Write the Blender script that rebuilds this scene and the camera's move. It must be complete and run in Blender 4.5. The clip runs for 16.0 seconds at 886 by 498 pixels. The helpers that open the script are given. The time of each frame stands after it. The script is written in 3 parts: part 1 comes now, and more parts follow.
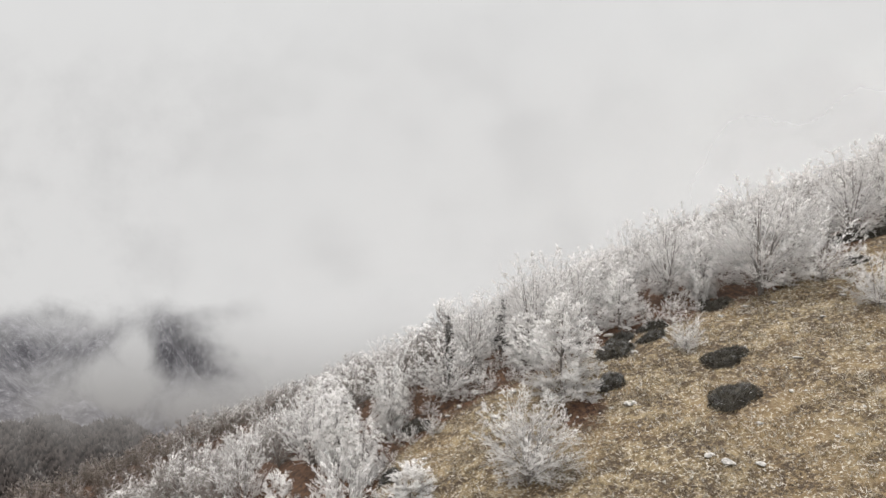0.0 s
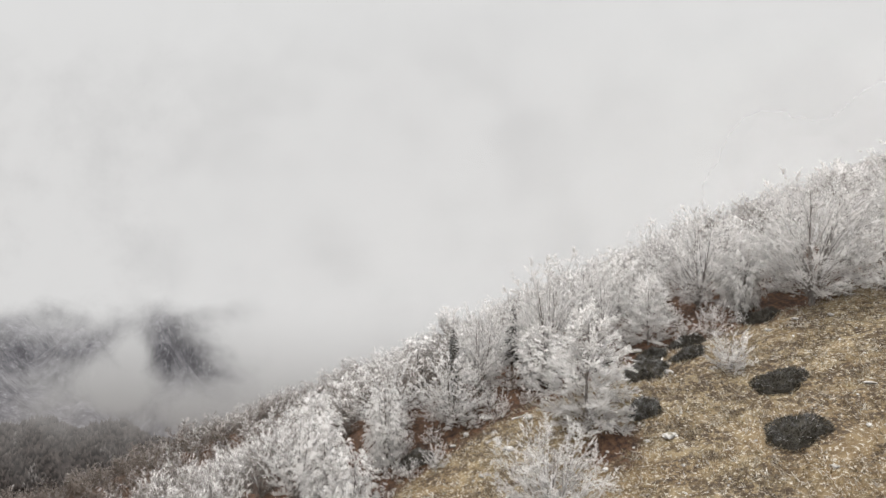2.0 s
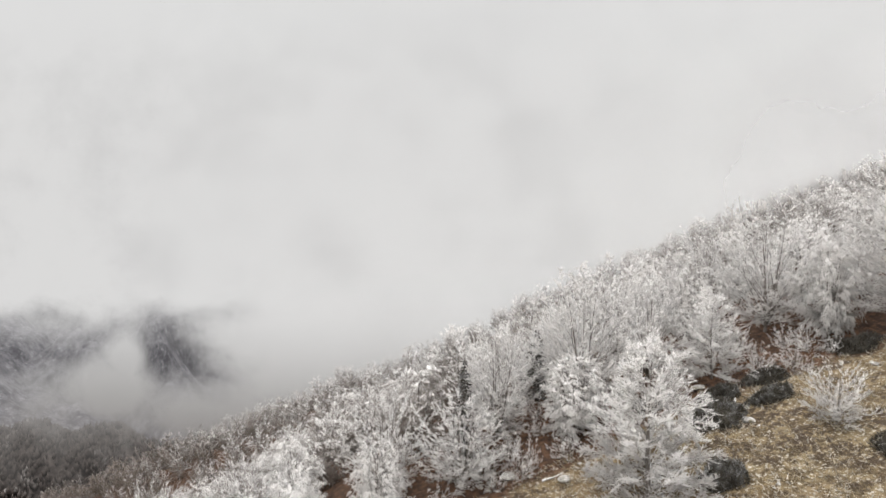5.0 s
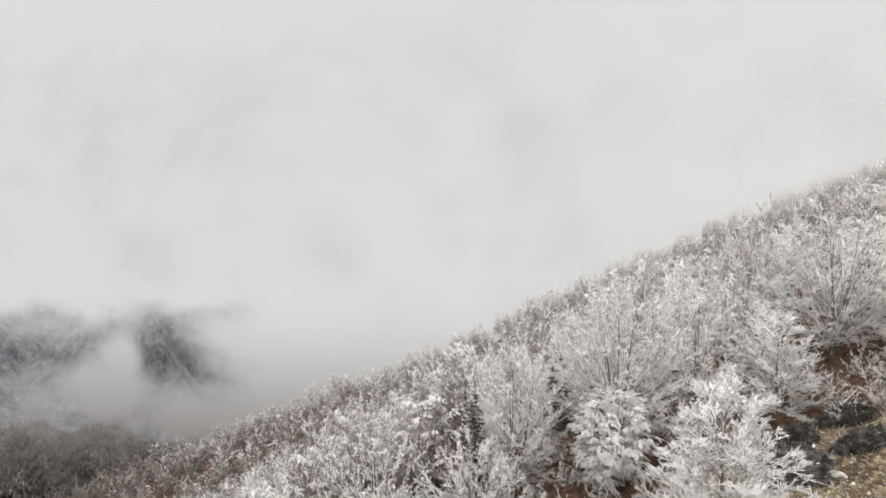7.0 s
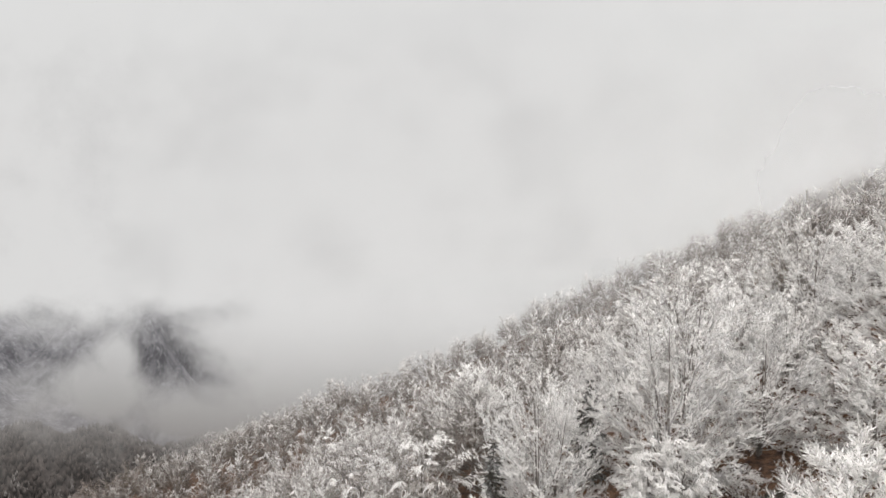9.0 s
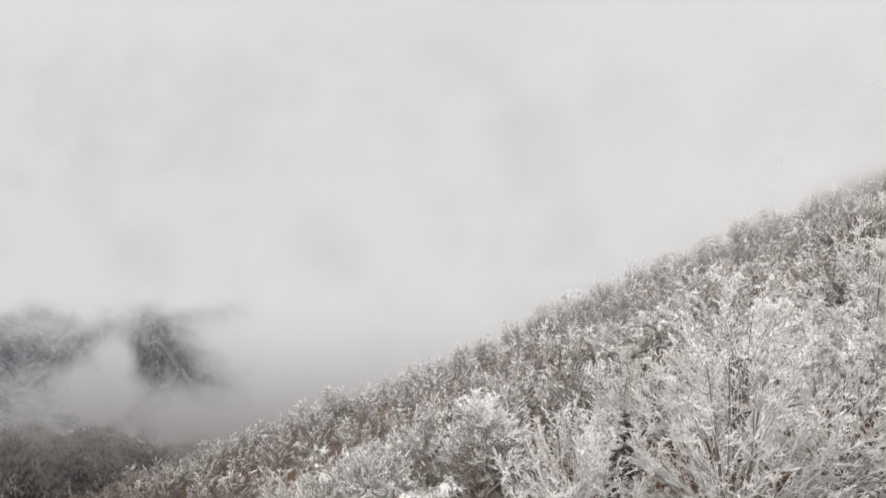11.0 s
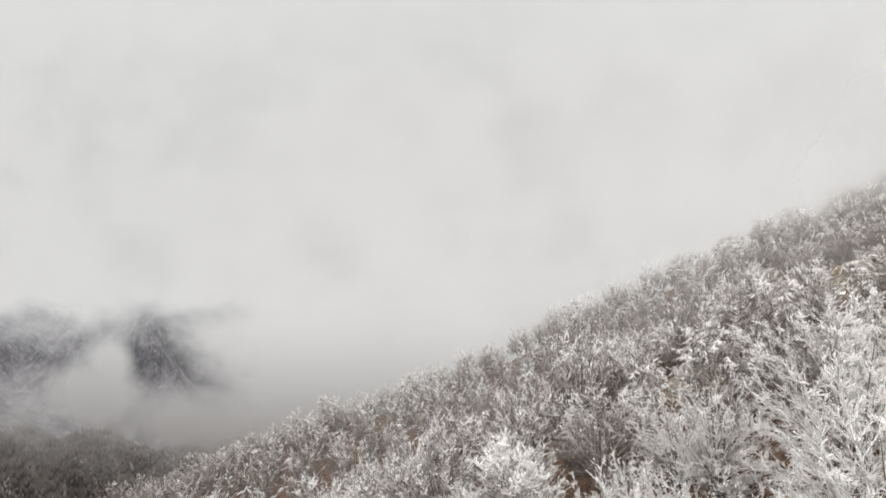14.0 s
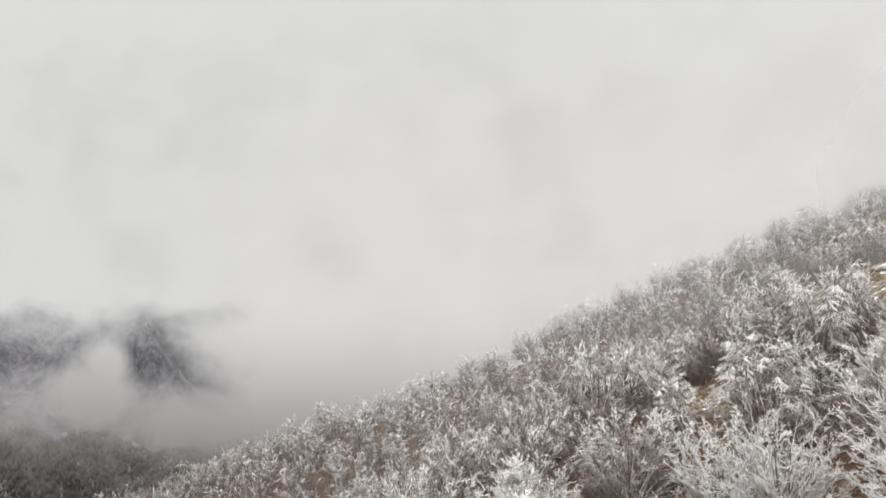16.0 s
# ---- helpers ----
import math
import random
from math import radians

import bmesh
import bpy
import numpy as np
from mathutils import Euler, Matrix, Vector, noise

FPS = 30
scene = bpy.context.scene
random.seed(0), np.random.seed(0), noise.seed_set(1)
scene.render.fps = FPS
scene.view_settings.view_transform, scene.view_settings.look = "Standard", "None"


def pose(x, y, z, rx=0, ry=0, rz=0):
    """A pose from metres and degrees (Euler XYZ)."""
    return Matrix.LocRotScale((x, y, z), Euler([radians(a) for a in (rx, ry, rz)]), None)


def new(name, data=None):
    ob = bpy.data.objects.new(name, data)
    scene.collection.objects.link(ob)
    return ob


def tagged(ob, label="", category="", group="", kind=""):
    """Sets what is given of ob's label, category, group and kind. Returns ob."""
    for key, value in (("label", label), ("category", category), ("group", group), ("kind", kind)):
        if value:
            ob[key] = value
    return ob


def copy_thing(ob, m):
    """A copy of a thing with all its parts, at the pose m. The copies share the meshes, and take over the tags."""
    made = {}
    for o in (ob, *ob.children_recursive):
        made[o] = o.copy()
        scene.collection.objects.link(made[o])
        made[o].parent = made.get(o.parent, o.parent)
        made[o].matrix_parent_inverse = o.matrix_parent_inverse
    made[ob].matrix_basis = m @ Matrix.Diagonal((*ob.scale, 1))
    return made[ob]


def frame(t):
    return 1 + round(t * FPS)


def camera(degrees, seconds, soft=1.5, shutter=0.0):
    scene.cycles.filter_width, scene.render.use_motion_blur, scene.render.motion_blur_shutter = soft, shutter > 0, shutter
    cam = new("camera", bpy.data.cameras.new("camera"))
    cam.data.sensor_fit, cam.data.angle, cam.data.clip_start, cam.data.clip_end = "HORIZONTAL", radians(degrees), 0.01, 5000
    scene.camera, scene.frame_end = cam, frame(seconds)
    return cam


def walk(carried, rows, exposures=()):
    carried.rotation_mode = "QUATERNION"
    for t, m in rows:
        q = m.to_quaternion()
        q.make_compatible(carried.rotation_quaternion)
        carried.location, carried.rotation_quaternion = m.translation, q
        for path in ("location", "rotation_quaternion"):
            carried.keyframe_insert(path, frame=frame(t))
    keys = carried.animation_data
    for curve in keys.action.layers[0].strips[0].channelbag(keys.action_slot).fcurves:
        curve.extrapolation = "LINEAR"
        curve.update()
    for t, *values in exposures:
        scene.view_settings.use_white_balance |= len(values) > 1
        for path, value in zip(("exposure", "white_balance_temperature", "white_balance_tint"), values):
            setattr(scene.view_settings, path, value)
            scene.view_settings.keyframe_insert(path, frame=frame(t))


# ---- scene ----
cam = camera(72.0, 16.0, soft=1.4)
METRES, EYE, TILT, LEAN, TURN = 50.0, 30.0, -2.9, 0.0, 0.0
ROWS = [
    (0.0, 0.0000, 0.0000, 0.0000, 0.00, 0.00, -0.00),
    (0.5, -0.0018, 0.0333, 0.0011, -0.01, 0.01, -0.01),
    (1.0, -0.0036, 0.0697, 0.0020, -0.01, 0.03, -0.02),
    (1.5, -0.0052, 0.1037, 0.0037, -0.01, 0.01, 0.00),
    (2.0, -0.0071, 0.1402, 0.0053, -0.02, 0.01, -0.01),
    (2.5, -0.0088, 0.1740, 0.0067, -0.03, 0.01, -0.02),
    (3.0, -0.0108, 0.2107, 0.0085, -0.04, 0.01, -0.04),
    (3.5, -0.0126, 0.2447, 0.0104, -0.05, -0.01, -0.03),
    (4.0, -0.0148, 0.2814, 0.0128, -0.07, -0.03, -0.01),
    (6.5, -0.0234, 0.4606, 0.0259, -0.17, -0.22, 0.17),
    (7.0, -0.0252, 0.4974, 0.0279, -0.18, -0.22, 0.15),
    (7.5, -0.0269, 0.5309, 0.0296, -0.19, -0.21, 0.12),
    (8.0, -0.0289, 0.5670, 0.0319, -0.20, -0.24, 0.14),
    (8.5, -0.0307, 0.5996, 0.0336, -0.22, -0.27, 0.14),
    (9.0, -0.0330, 0.6330, 0.0356, -0.25, -0.35, 0.16),
    (11.5, -0.0403, 0.7632, 0.0438, -0.26, -0.35, 0.29),
    (12.0, -0.0422, 0.7906, 0.0450, -0.27, -0.34, 0.29),
    (12.5, -0.0440, 0.8160, 0.0457, -0.28, -0.34, 0.28),
    (13.0, -0.0453, 0.8437, 0.0465, -0.27, -0.33, 0.29),
    (13.5, -0.0470, 0.8686, 0.0471, -0.28, -0.34, 0.29),
    (14.0, -0.0486, 0.8956, 0.0475, -0.28, -0.34, 0.29),
    (14.5, -0.0499, 0.9201, 0.0480, -0.29, -0.35, 0.28),
    (15.0, -0.0518, 0.9453, 0.0489, -0.30, -0.35, 0.28),
    (15.5, -0.0533, 0.9689, 0.0494, -0.32, -0.34, 0.28),
    (16.0, -0.0550, 0.9934, 0.0503, -0.32, -0.32, 0.27),
]
walk(cam, [(t, pose(0, 0, EYE, TILT, LEAN, TURN) @ pose(METRES * x, METRES * y, METRES * z, 90 + pitch, roll, yaw)) for t, x, y, z, yaw, pitch, roll in ROWS])

# ---- light ----
world = bpy.data.worlds.new("fog_sky")
scene.world = world
world.use_nodes = True
wt = world.node_tree
wt.nodes.clear()


def wnode(kind, **inputs):
    n = wt.nodes.new(kind)
    for key, value in inputs.items():
        n.inputs[key.replace("_", " ")].default_value = value
    return n


SUN_EL, SUN_AZ, ZENITH = radians(56), radians(215), 4.4
sky = wnode("ShaderNodeTexSky")
sky.sky_type, sky.sun_disc, sky.sun_elevation, sky.sun_rotation = "NISHITA", False, SUN_EL, SUN_AZ
coord = wnode("ShaderNodeTexCoord")
cloud = wnode("ShaderNodeTexNoise", Scale=2.6, Detail=6.0, Roughness=0.55)
wt.links.new(coord.outputs["Generated"], cloud.inputs["Vector"])
ramp = wnode("ShaderNodeValToRGB")
ramp.color_ramp.elements[0].position, ramp.color_ramp.elements[0].color = 0.25, (0.705, 0.70, 0.695, 1)
ramp.color_ramp.elements[1].position, ramp.color_ramp.elements[1].color = 0.62, (0.745, 0.745, 0.74, 1)
wt.links.new(cloud.outputs["Fac"], ramp.inputs["Fac"])
# an overcast sky is brightest overhead
split = wnode("ShaderNodeSeparateXYZ")
wt.links.new(coord.outputs["Generated"], split.inputs[0])
zenith = wnode("ShaderNodeMapRange")
zenith.interpolation_type = "SMOOTHSTEP"
for i, v in enumerate((0.38, 1.0, 1.03, ZENITH)):
    zenith.inputs[i + 1].default_value = v
wt.links.new(split.outputs["Z"], zenith.inputs[0])
clear = wnode("ShaderNodeBackground", Strength=0.05)
fog = wnode("ShaderNodeBackground", Strength=1.0)
wt.links.new(zenith.outputs[0], fog.inputs["Strength"])
wt.links.new(sky.outputs["Color"], clear.inputs["Color"])
wt.links.new(ramp.outputs["Color"], fog.inputs["Color"])
# thick fog hides all but a trace of the clear sky
both = wnode("ShaderNodeMixShader", Fac=0.97)
wt.links.new(clear.outputs[0], both.inputs[1])
wt.links.new(fog.outputs[0], both.inputs[2])
out = wnode("ShaderNodeOutputWorld")
wt.links.new(both.outputs[0], out.inputs["Surface"])

sun = new("sun", bpy.data.lights.new("sun", "SUN"))
sun.data.energy, sun.data.angle, sun.data.color = 1.3, radians(40), (1.0, 0.96, 0.91)
sun.rotation_euler = (math.pi / 2 - SUN_EL, 0, -SUN_AZ + math.pi)

# ---- materials ----


class Mat:
    """A node material with short ways to add nodes."""

    def __init__(self, name):
        self.m = bpy.data.materials.new(name)
        self.m.use_nodes = True
        self.t = self.m.node_tree
        self.t.nodes.clear()
        self.out = self.t.nodes.new("ShaderNodeOutputMaterial")

    def put(self, node, key, value):
        if hasattr(value, "default_value"):
            self.t.links.new(value, node.inputs[key])
        else:
            node.inputs[key].default_value = value

    def noise(self, scale, detail=4.0, rough=0.55, vector=None, distort=0.0):
        n = self.t.nodes.new("ShaderNodeTexNoise")
        for key, value in (("Scale", scale), ("Detail", detail), ("Roughness", rough), ("Distortion", distort)):
            self.put(n, key, value)
        self.put(n, "Vector", vector if vector is not None else self.place())
        return n.outputs["Fac"]

    def place(self):
        return self.t.nodes.new("ShaderNodeNewGeometry").outputs["Position"]

    def local(self):
        return self.t.nodes.new("ShaderNodeTexCoord").outputs["Object"]

    def stretch(self, vector, x, y, z, rz=0.0):
        n = self.t.nodes.new("ShaderNodeMapping")
        self.put(n, "Vector", vector)
        self.put(n, "Scale", (x, y, z))
        self.put(n, "Rotation", (0, 0, rz))
        return n.outputs[0]

    def attr(self, name):
        n = self.t.nodes.new("ShaderNodeAttribute")
        n.attribute_name = name
        return n.outputs["Fac"]

    def lerp(self, value, a, b, c=0.0, d=1.0, smooth=True):
        n = self.t.nodes.new("ShaderNodeMapRange")
        n.interpolation_type = "SMOOTHSTEP" if smooth else "LINEAR"
        for i, v in enumerate((value, a, b, c, d)):
            self.put(n, i, v)
        return n.outputs[0]

    def math(self, op, a, b=0.0, clamp=False):
        n = self.t.nodes.new("ShaderNodeMath")
        n.operation, n.use_clamp = op, clamp
        self.put(n, 0, a)
        self.put(n, 1, b)
        return n.outputs[0]

    def mix(self, fac, a, b):
        n = self.t.nodes.new("ShaderNodeMix")
        n.data_type = "RGBA"
        self.put(n, 0, fac)
        self.put(n, 6, (*a, 1) if isinstance(a, tuple) else a)
        self.put(n, 7, (*b, 1) if isinstance(b, tuple) else b)
        return n.outputs[2]

    def axis(self, vector, i):
        n = self.t.nodes.new("ShaderNodeSeparateXYZ")
        self.put(n, 0, vector)
        return n.outputs[i]

    def normal(self):
        return self.t.nodes.new("ShaderNodeNewGeometry").outputs["Normal"]

    def island(self):
        return self.t.nodes.new("ShaderNodeNewGeometry").outputs["Random Per Island"]

    def rand(self):
        return self.t.nodes.new("ShaderNodeObjectInfo").outputs["Random"]

    def finish(self, color, rough=0.85, bump=None, strength=0.5, size=0.05):
        n = self.t.nodes.new("ShaderNodeBsdfPrincipled")
        self.put(n, "Base Color", color)
        self.put(n, "Roughness", rough)
        n.inputs["Specular IOR Level"].default_value = 0.25
        if bump is not None:
            b = self.t.nodes.new("ShaderNodeBump")
            self.put(b, "Height", bump)
            self.put(b, "Strength", strength)
            self.put(b, "Distance", size)
            self.t.links.new(b.outputs[0], n.inputs["Normal"])
        self.t.links.new(n.outputs[0], self.out.inputs["Surface"])
        return self.m


def make_frost():
    k = Mat("frosted_twigs")
    fine = k.noise(3.0, 3.0)
    f = k.math("MULTIPLY", k.attr("frost"), k.lerp(fine, 0.3, 0.65, 0.88, 1.08), True)
    f = k.math("MULTIPLY", f, k.lerp(k.rand(), 0, 1, 0.92, 1.04, False), True)
    wood = k.mix(k.island(), (0.115, 0.086, 0.068), (0.17, 0.130, 0.104))
    color = k.mix(f, wood, (0.905, 0.885, 0.868))
    k.finish(color, 0.8)
    solid = k.out.inputs["Surface"].links[0].from_node
    glow = k.t.nodes.new("ShaderNodeBsdfTranslucent")
    k.put(glow, "Color", color)
    through_rime = k.t.nodes.new("ShaderNodeMixShader")
    k.put(through_rime, 0, k.math("MULTIPLY", f, 0.35))
    k.t.links.new(solid.outputs[0], through_rime.inputs[1])
    k.t.links.new(glow.outputs[0], through_rime.inputs[2])
    k.t.links.new(through_rime.outputs[0], k.out.inputs["Surface"])
    return k.m


def make_bark():
    k = Mat("rimed_bark")
    bark = k.mix(k.lerp(k.noise(9.0, 5.0, 0.6, k.stretch(k.local(), 3, 3, 0.6)), 0.35, 0.7), (0.07, 0.058, 0.05), (0.21, 0.18, 0.155))
    up = k.axis(k.normal(), 2)
    cover = k.math("MULTIPLY", k.lerp(up, -0.1, 0.6), k.lerp(k.noise(2.5, 4.0), 0.3, 0.6, 0.3, 1.0))
    cover = k.math("MAXIMUM", k.math("MULTIPLY", cover, 0.8), k.attr("frost"))
    return k.finish(k.mix(cover, bark, (0.80, 0.79, 0.785)), 0.85, k.noise(30.0, 3.0), 0.4, 0.02)


def make_bare_wood():
    k = Mat("bare_winter_wood")
    c = k.mix(k.island(), (0.036, 0.029, 0.026), (0.062, 0.051, 0.046))
    pale = k.math("MULTIPLY", k.lerp(k.noise(0.035, 6.0, 0.7), 0.52, 0.68), k.attr("frost"))
    return k.finish(k.mix(pale, c, (0.30, 0.285, 0.275)), 0.95)


def make_needles():
    k = Mat("dark_needles")
    green = k.mix(k.island(), (0.024, 0.021, 0.016), (0.058, 0.050, 0.038))
    f = k.math("MULTIPLY", k.attr("frost"), k.lerp(k.noise(2.2, 4.0), 0.42, 0.7, 0.0, 1.0), True)
    return k.finish(k.mix(f, green, (0.55, 0.55, 0.55)), 0.75)


def make_stone():
    k = Mat("pale_limestone")
    c = k.mix(k.lerp(k.noise(4.0, 6.0, 0.65), 0.35, 0.65), (0.20, 0.19, 0.18), (0.52, 0.50, 0.47))
    moss = k.math("MULTIPLY", k.lerp(k.noise(1.7, 4.0), 0.5, 0.65), 0.7)
    c = k.mix(moss, c, (0.13, 0.11, 0.06))
    snow = k.math("MULTIPLY", k.lerp(k.axis(k.normal(), 2), 0.55, 0.9), k.lerp(k.noise(1.1, 3.0), 0.56, 0.68))
    return k.finish(k.mix(snow, c, (0.82, 0.82, 0.83)), 0.9, k.noise(14.0, 6.0), 0.7, 0.05)


def make_straw():
    k = Mat("dry_grass")
    c = k.mix(k.island(), (0.16, 0.115, 0.06), (0.38, 0.31, 0.20))
    c = k.mix(k.lerp(k.noise(0.35, 4.0), 0.48, 0.66), c, (0.17, 0.115, 0.06))
    c = k.mix(k.math("MULTIPLY", k.attr("frost"), 0.75), c, (0.82, 0.80, 0.76))
    return k.finish(c, 0.9)


def make_ground():
    k = Mat("hillside")
    p = k.place()
    clump = k.noise(1.5, 7.0, 0.68, p)
    wide = k.noise(0.16, 5.0, 0.6, p)
    band = k.noise(0.55, 5.0, 0.6, k.stretch(p, 0.35, 1.0, 1.0, -0.5))
    grass = k.mix(k.lerp(clump, 0.38, 0.61), (0.070, 0.049, 0.028), (0.255, 0.198, 0.118))
    grass = k.mix(k.lerp(wide, 0.40, 0.62, 0.0, 0.6), grass, (0.195, 0.135, 0.072))
    # pale frosted blades and dark earth between the tufts
    grass = k.mix(k.math("MULTIPLY", k.lerp(k.noise(5.2, 6.0, 0.78, p), 0.54, 0.59), 0.85), grass, (0.56, 0.52, 0.45))
    dark = k.math("MULTIPLY", k.lerp(band, 0.46, 0.57), k.lerp(k.noise(3.2, 6.0, 0.78, p), 0.45, 0.53))
    grass = k.mix(k.math("MULTIPLY", dark, 0.92), grass, (0.055, 0.038, 0.026))
    litter = k.mix(k.lerp(k.noise(2.6, 6.0, 0.65, p), 0.35, 0.65), (0.032, 0.020, 0.015), (0.125, 0.068, 0.04))
    edge = k.math("ADD", k.attr("forest"), k.math("SUBTRACT", k.noise(0.6, 5.0, 0.6, p), 0.5))
    c = k.mix(k.lerp(edge, 0.25, 0.75), grass, litter)
    # thin snow in the shade of the wood
    snow = k.math("MULTIPLY", k.lerp(k.noise(0.42, 6.0, 0.65, p), 0.56, 0.66), k.attr("snow"))
    c = k.mix(snow, c, (0.84, 0.84, 0.85))
    # the far mountains: bare woods, rock and snow in the gullies
    streak = k.noise(1.0, 10.0, 0.74, k.stretch(p, 0.05, 0.05, 0.014))
    far = k.mix(k.lerp(streak, 0.38, 0.64), (0.045, 0.042, 0.052), (0.17, 0.165, 0.18))
    bare = k.math("MULTIPLY", k.lerp(k.noise(1.0, 9.0, 0.78, k.stretch(p, 0.10, 0.10, 0.04)), 0.50, 0.66), 0.55)
    far = k.mix(bare, far, (0.38, 0.375, 0.39))
    low = k.mix(k.lerp(k.noise(0.06, 7.0, 0.7, k.stretch(p, 1.6, 1.6, 0.5)), 0.4, 0.65), (0.03, 0.024, 0.022), (0.09, 0.075, 0.068))
    far = k.mix(k.attr("lowland"), far, low)
    c = k.mix(k.attr("far"), c, far)
    return k.finish(c, 0.95, k.noise(5.0, 6.0, 0.7, p), 0.9, 0.22)


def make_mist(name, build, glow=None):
    """Cloud: scatters the light that falls on it and lets through the rest, by its thickness. With glow it emits its
    light instead, shade painted in; the far sky is a glowing backdrop.
    """
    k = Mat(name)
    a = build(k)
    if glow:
        # scattered light stood in for by emission, with shade painted darker towards the valley
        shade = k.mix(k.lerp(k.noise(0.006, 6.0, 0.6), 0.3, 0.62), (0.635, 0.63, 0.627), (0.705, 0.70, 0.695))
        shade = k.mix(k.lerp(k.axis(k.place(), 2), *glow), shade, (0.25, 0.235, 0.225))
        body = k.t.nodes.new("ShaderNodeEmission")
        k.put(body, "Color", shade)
    else:
        body = k.t.nodes.new("ShaderNodeMixShader")
        body.inputs[0].default_value = 0.5
        for i, kind in ((1, "ShaderNodeBsdfDiffuse"), (2, "ShaderNodeBsdfTranslucent")):
            lit = k.t.nodes.new(kind)
            lit.inputs["Color"].default_value = (0.97, 0.965, 0.96, 1)
            k.t.links.new(lit.outputs[0], body.inputs[i])
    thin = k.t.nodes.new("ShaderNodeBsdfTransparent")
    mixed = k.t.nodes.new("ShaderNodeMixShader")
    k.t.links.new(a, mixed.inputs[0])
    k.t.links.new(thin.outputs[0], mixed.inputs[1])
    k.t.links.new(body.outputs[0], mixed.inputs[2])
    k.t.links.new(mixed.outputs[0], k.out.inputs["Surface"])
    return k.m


FROST, BARK, NEEDLES, BARE, STONE, STRAW, GROUND = make_frost(), make_bark(), make_needles(), make_bare_wood(), make_stone(), make_straw(), make_ground()

# ---- terrain ----


def smooth(a, b, v):
    s = np.clip((np.asarray(v, float) - a) / (b - a), 0, 1)
    return s * s * (3 - 2 * s)


def lattice(i, j, seed):
    n = np.sin(i * 127.1 + j * 311.7 + seed * 74.7) * 43758.5453
    return n - np.floor(n)


def value_noise(x, y, seed=0):
    i, j = np.floor(x), np.floor(y)
    u, v = x - i, y - j
    u, v = u * u * (3 - 2 * u), v * v * (3 - 2 * v)
    a = lattice(i, j, seed) * (1 - u) + lattice(i + 1, j, seed) * u
    b = lattice(i, j + 1, seed) * (1 - u) + lattice(i + 1, j + 1, seed) * u
    return a * (1 - v) + b * v - 0.5


def fractal(x, y, octaves, seed=0, gain=0.5):
    total, amp = 0, 1.0
    for o in range(octaves):
        total = total + amp * value_noise(x * 2**o, y * 2**o, seed + o)
        amp *= gain
    return total


def edge_of_wood(x):
    return np.interp(x, (-11, -7, -5.5, -3.8, 2, 6, 14, 30, 43, 60), (22, 38, 43.5, 48.2, 52, 53, 55.0, 54.5, 59.6, 68))


def height(x, y):
    """The hillside, the spur in the valley and the far mountains, in metres."""
    x, y = np.asarray(x, float), np.asarray(y, float)
    spine = np.interp(y, (-400, 0, 48, 58, 68, 80, 100, 115, 130, 150, 160, 180, 210, 300, 450, 900),
                      (-112, -0.3, 13.1, 14.4, 13.2, 10.0, 3.6, -1.5, -3.0, -0.5, -1.2, -8, -20, -62, -160, -460))
    soft = np.interp(y - 4, (-400, 0, 48, 58, 68, 80, 100, 115, 130, 150, 160, 180, 210, 300, 450, 900),
                     (-112, -0.3, 13.1, 14.4, 13.2, 10.0, 3.6, -1.5, -3.0, -0.5, -1.2, -8, -20, -62, -160, -460))
    lean = 0.335 + 0.125 * smooth(58, 105, y) - np.where(x > 0, 0.035, 0.06) * smooth(120, 148, y)
    side = np.where(x > 45, 45 + (x - 45) * (1 - 0.02 * smooth(58, 105, y)), x)
    side = np.where(side > 90, 90 + (side - 90) * 0.4, side)
    side = np.where(side > 200, 200, side)
    near = 0.5 * (spine + soft) + lean * side - 0.30 * np.maximum(0, -4 - x) * (1 - smooth(58, 110, y))
    near = near - 0.6 * np.maximum(0, -22 - x) * (1 - smooth(58, 95, y))
    near = near - 1.0 * smooth(95, 125, y) - 0.8 * smooth(125, 145, y)
    near = near + fractal(x / 26, y / 26, 3, 3) * 2.6 * smooth(56, 110, y) + fractal(x / 3.1, y / 3.1, 3, 11) * 0.35
    near = near + 3.4 * np.exp(-((x - 50) / 13) ** 2 - ((y - 121) / 11) ** 2)
    spur = -232 - 0.42 * np.abs(y - 720 - 0.25 * (x + 300)) + 0.10 * (-x - 350) + fractal(x / 70, y / 70, 5, 21) * 46
    ridge = 1 - np.abs(fractal(x / 330, y / 330, 6, 31, 0.55)) * 2.2
    far = -640 + 0.66 * (y - 900 + 0.35 * (x + 700)) + ridge * 170
    far = np.minimum(far, 260 + ridge * 60) - 900 * smooth(-330, -120, x)
    buttress = -330 - 0.62 * (x + 640) - 0.25 * np.abs(y - 1010) + fractal(x / 90, y / 90, 5, 41) * 55
    buttress = np.minimum(buttress, -120)
    z = np.maximum(np.maximum(near, spur), np.maximum(far, buttress))
    return np.maximum(z, -560 + fractal(x / 120, y / 120, 4, 51) * 30)


def near_height(x, y):
    return float(height(np.array([x]), np.array([y]))[0])


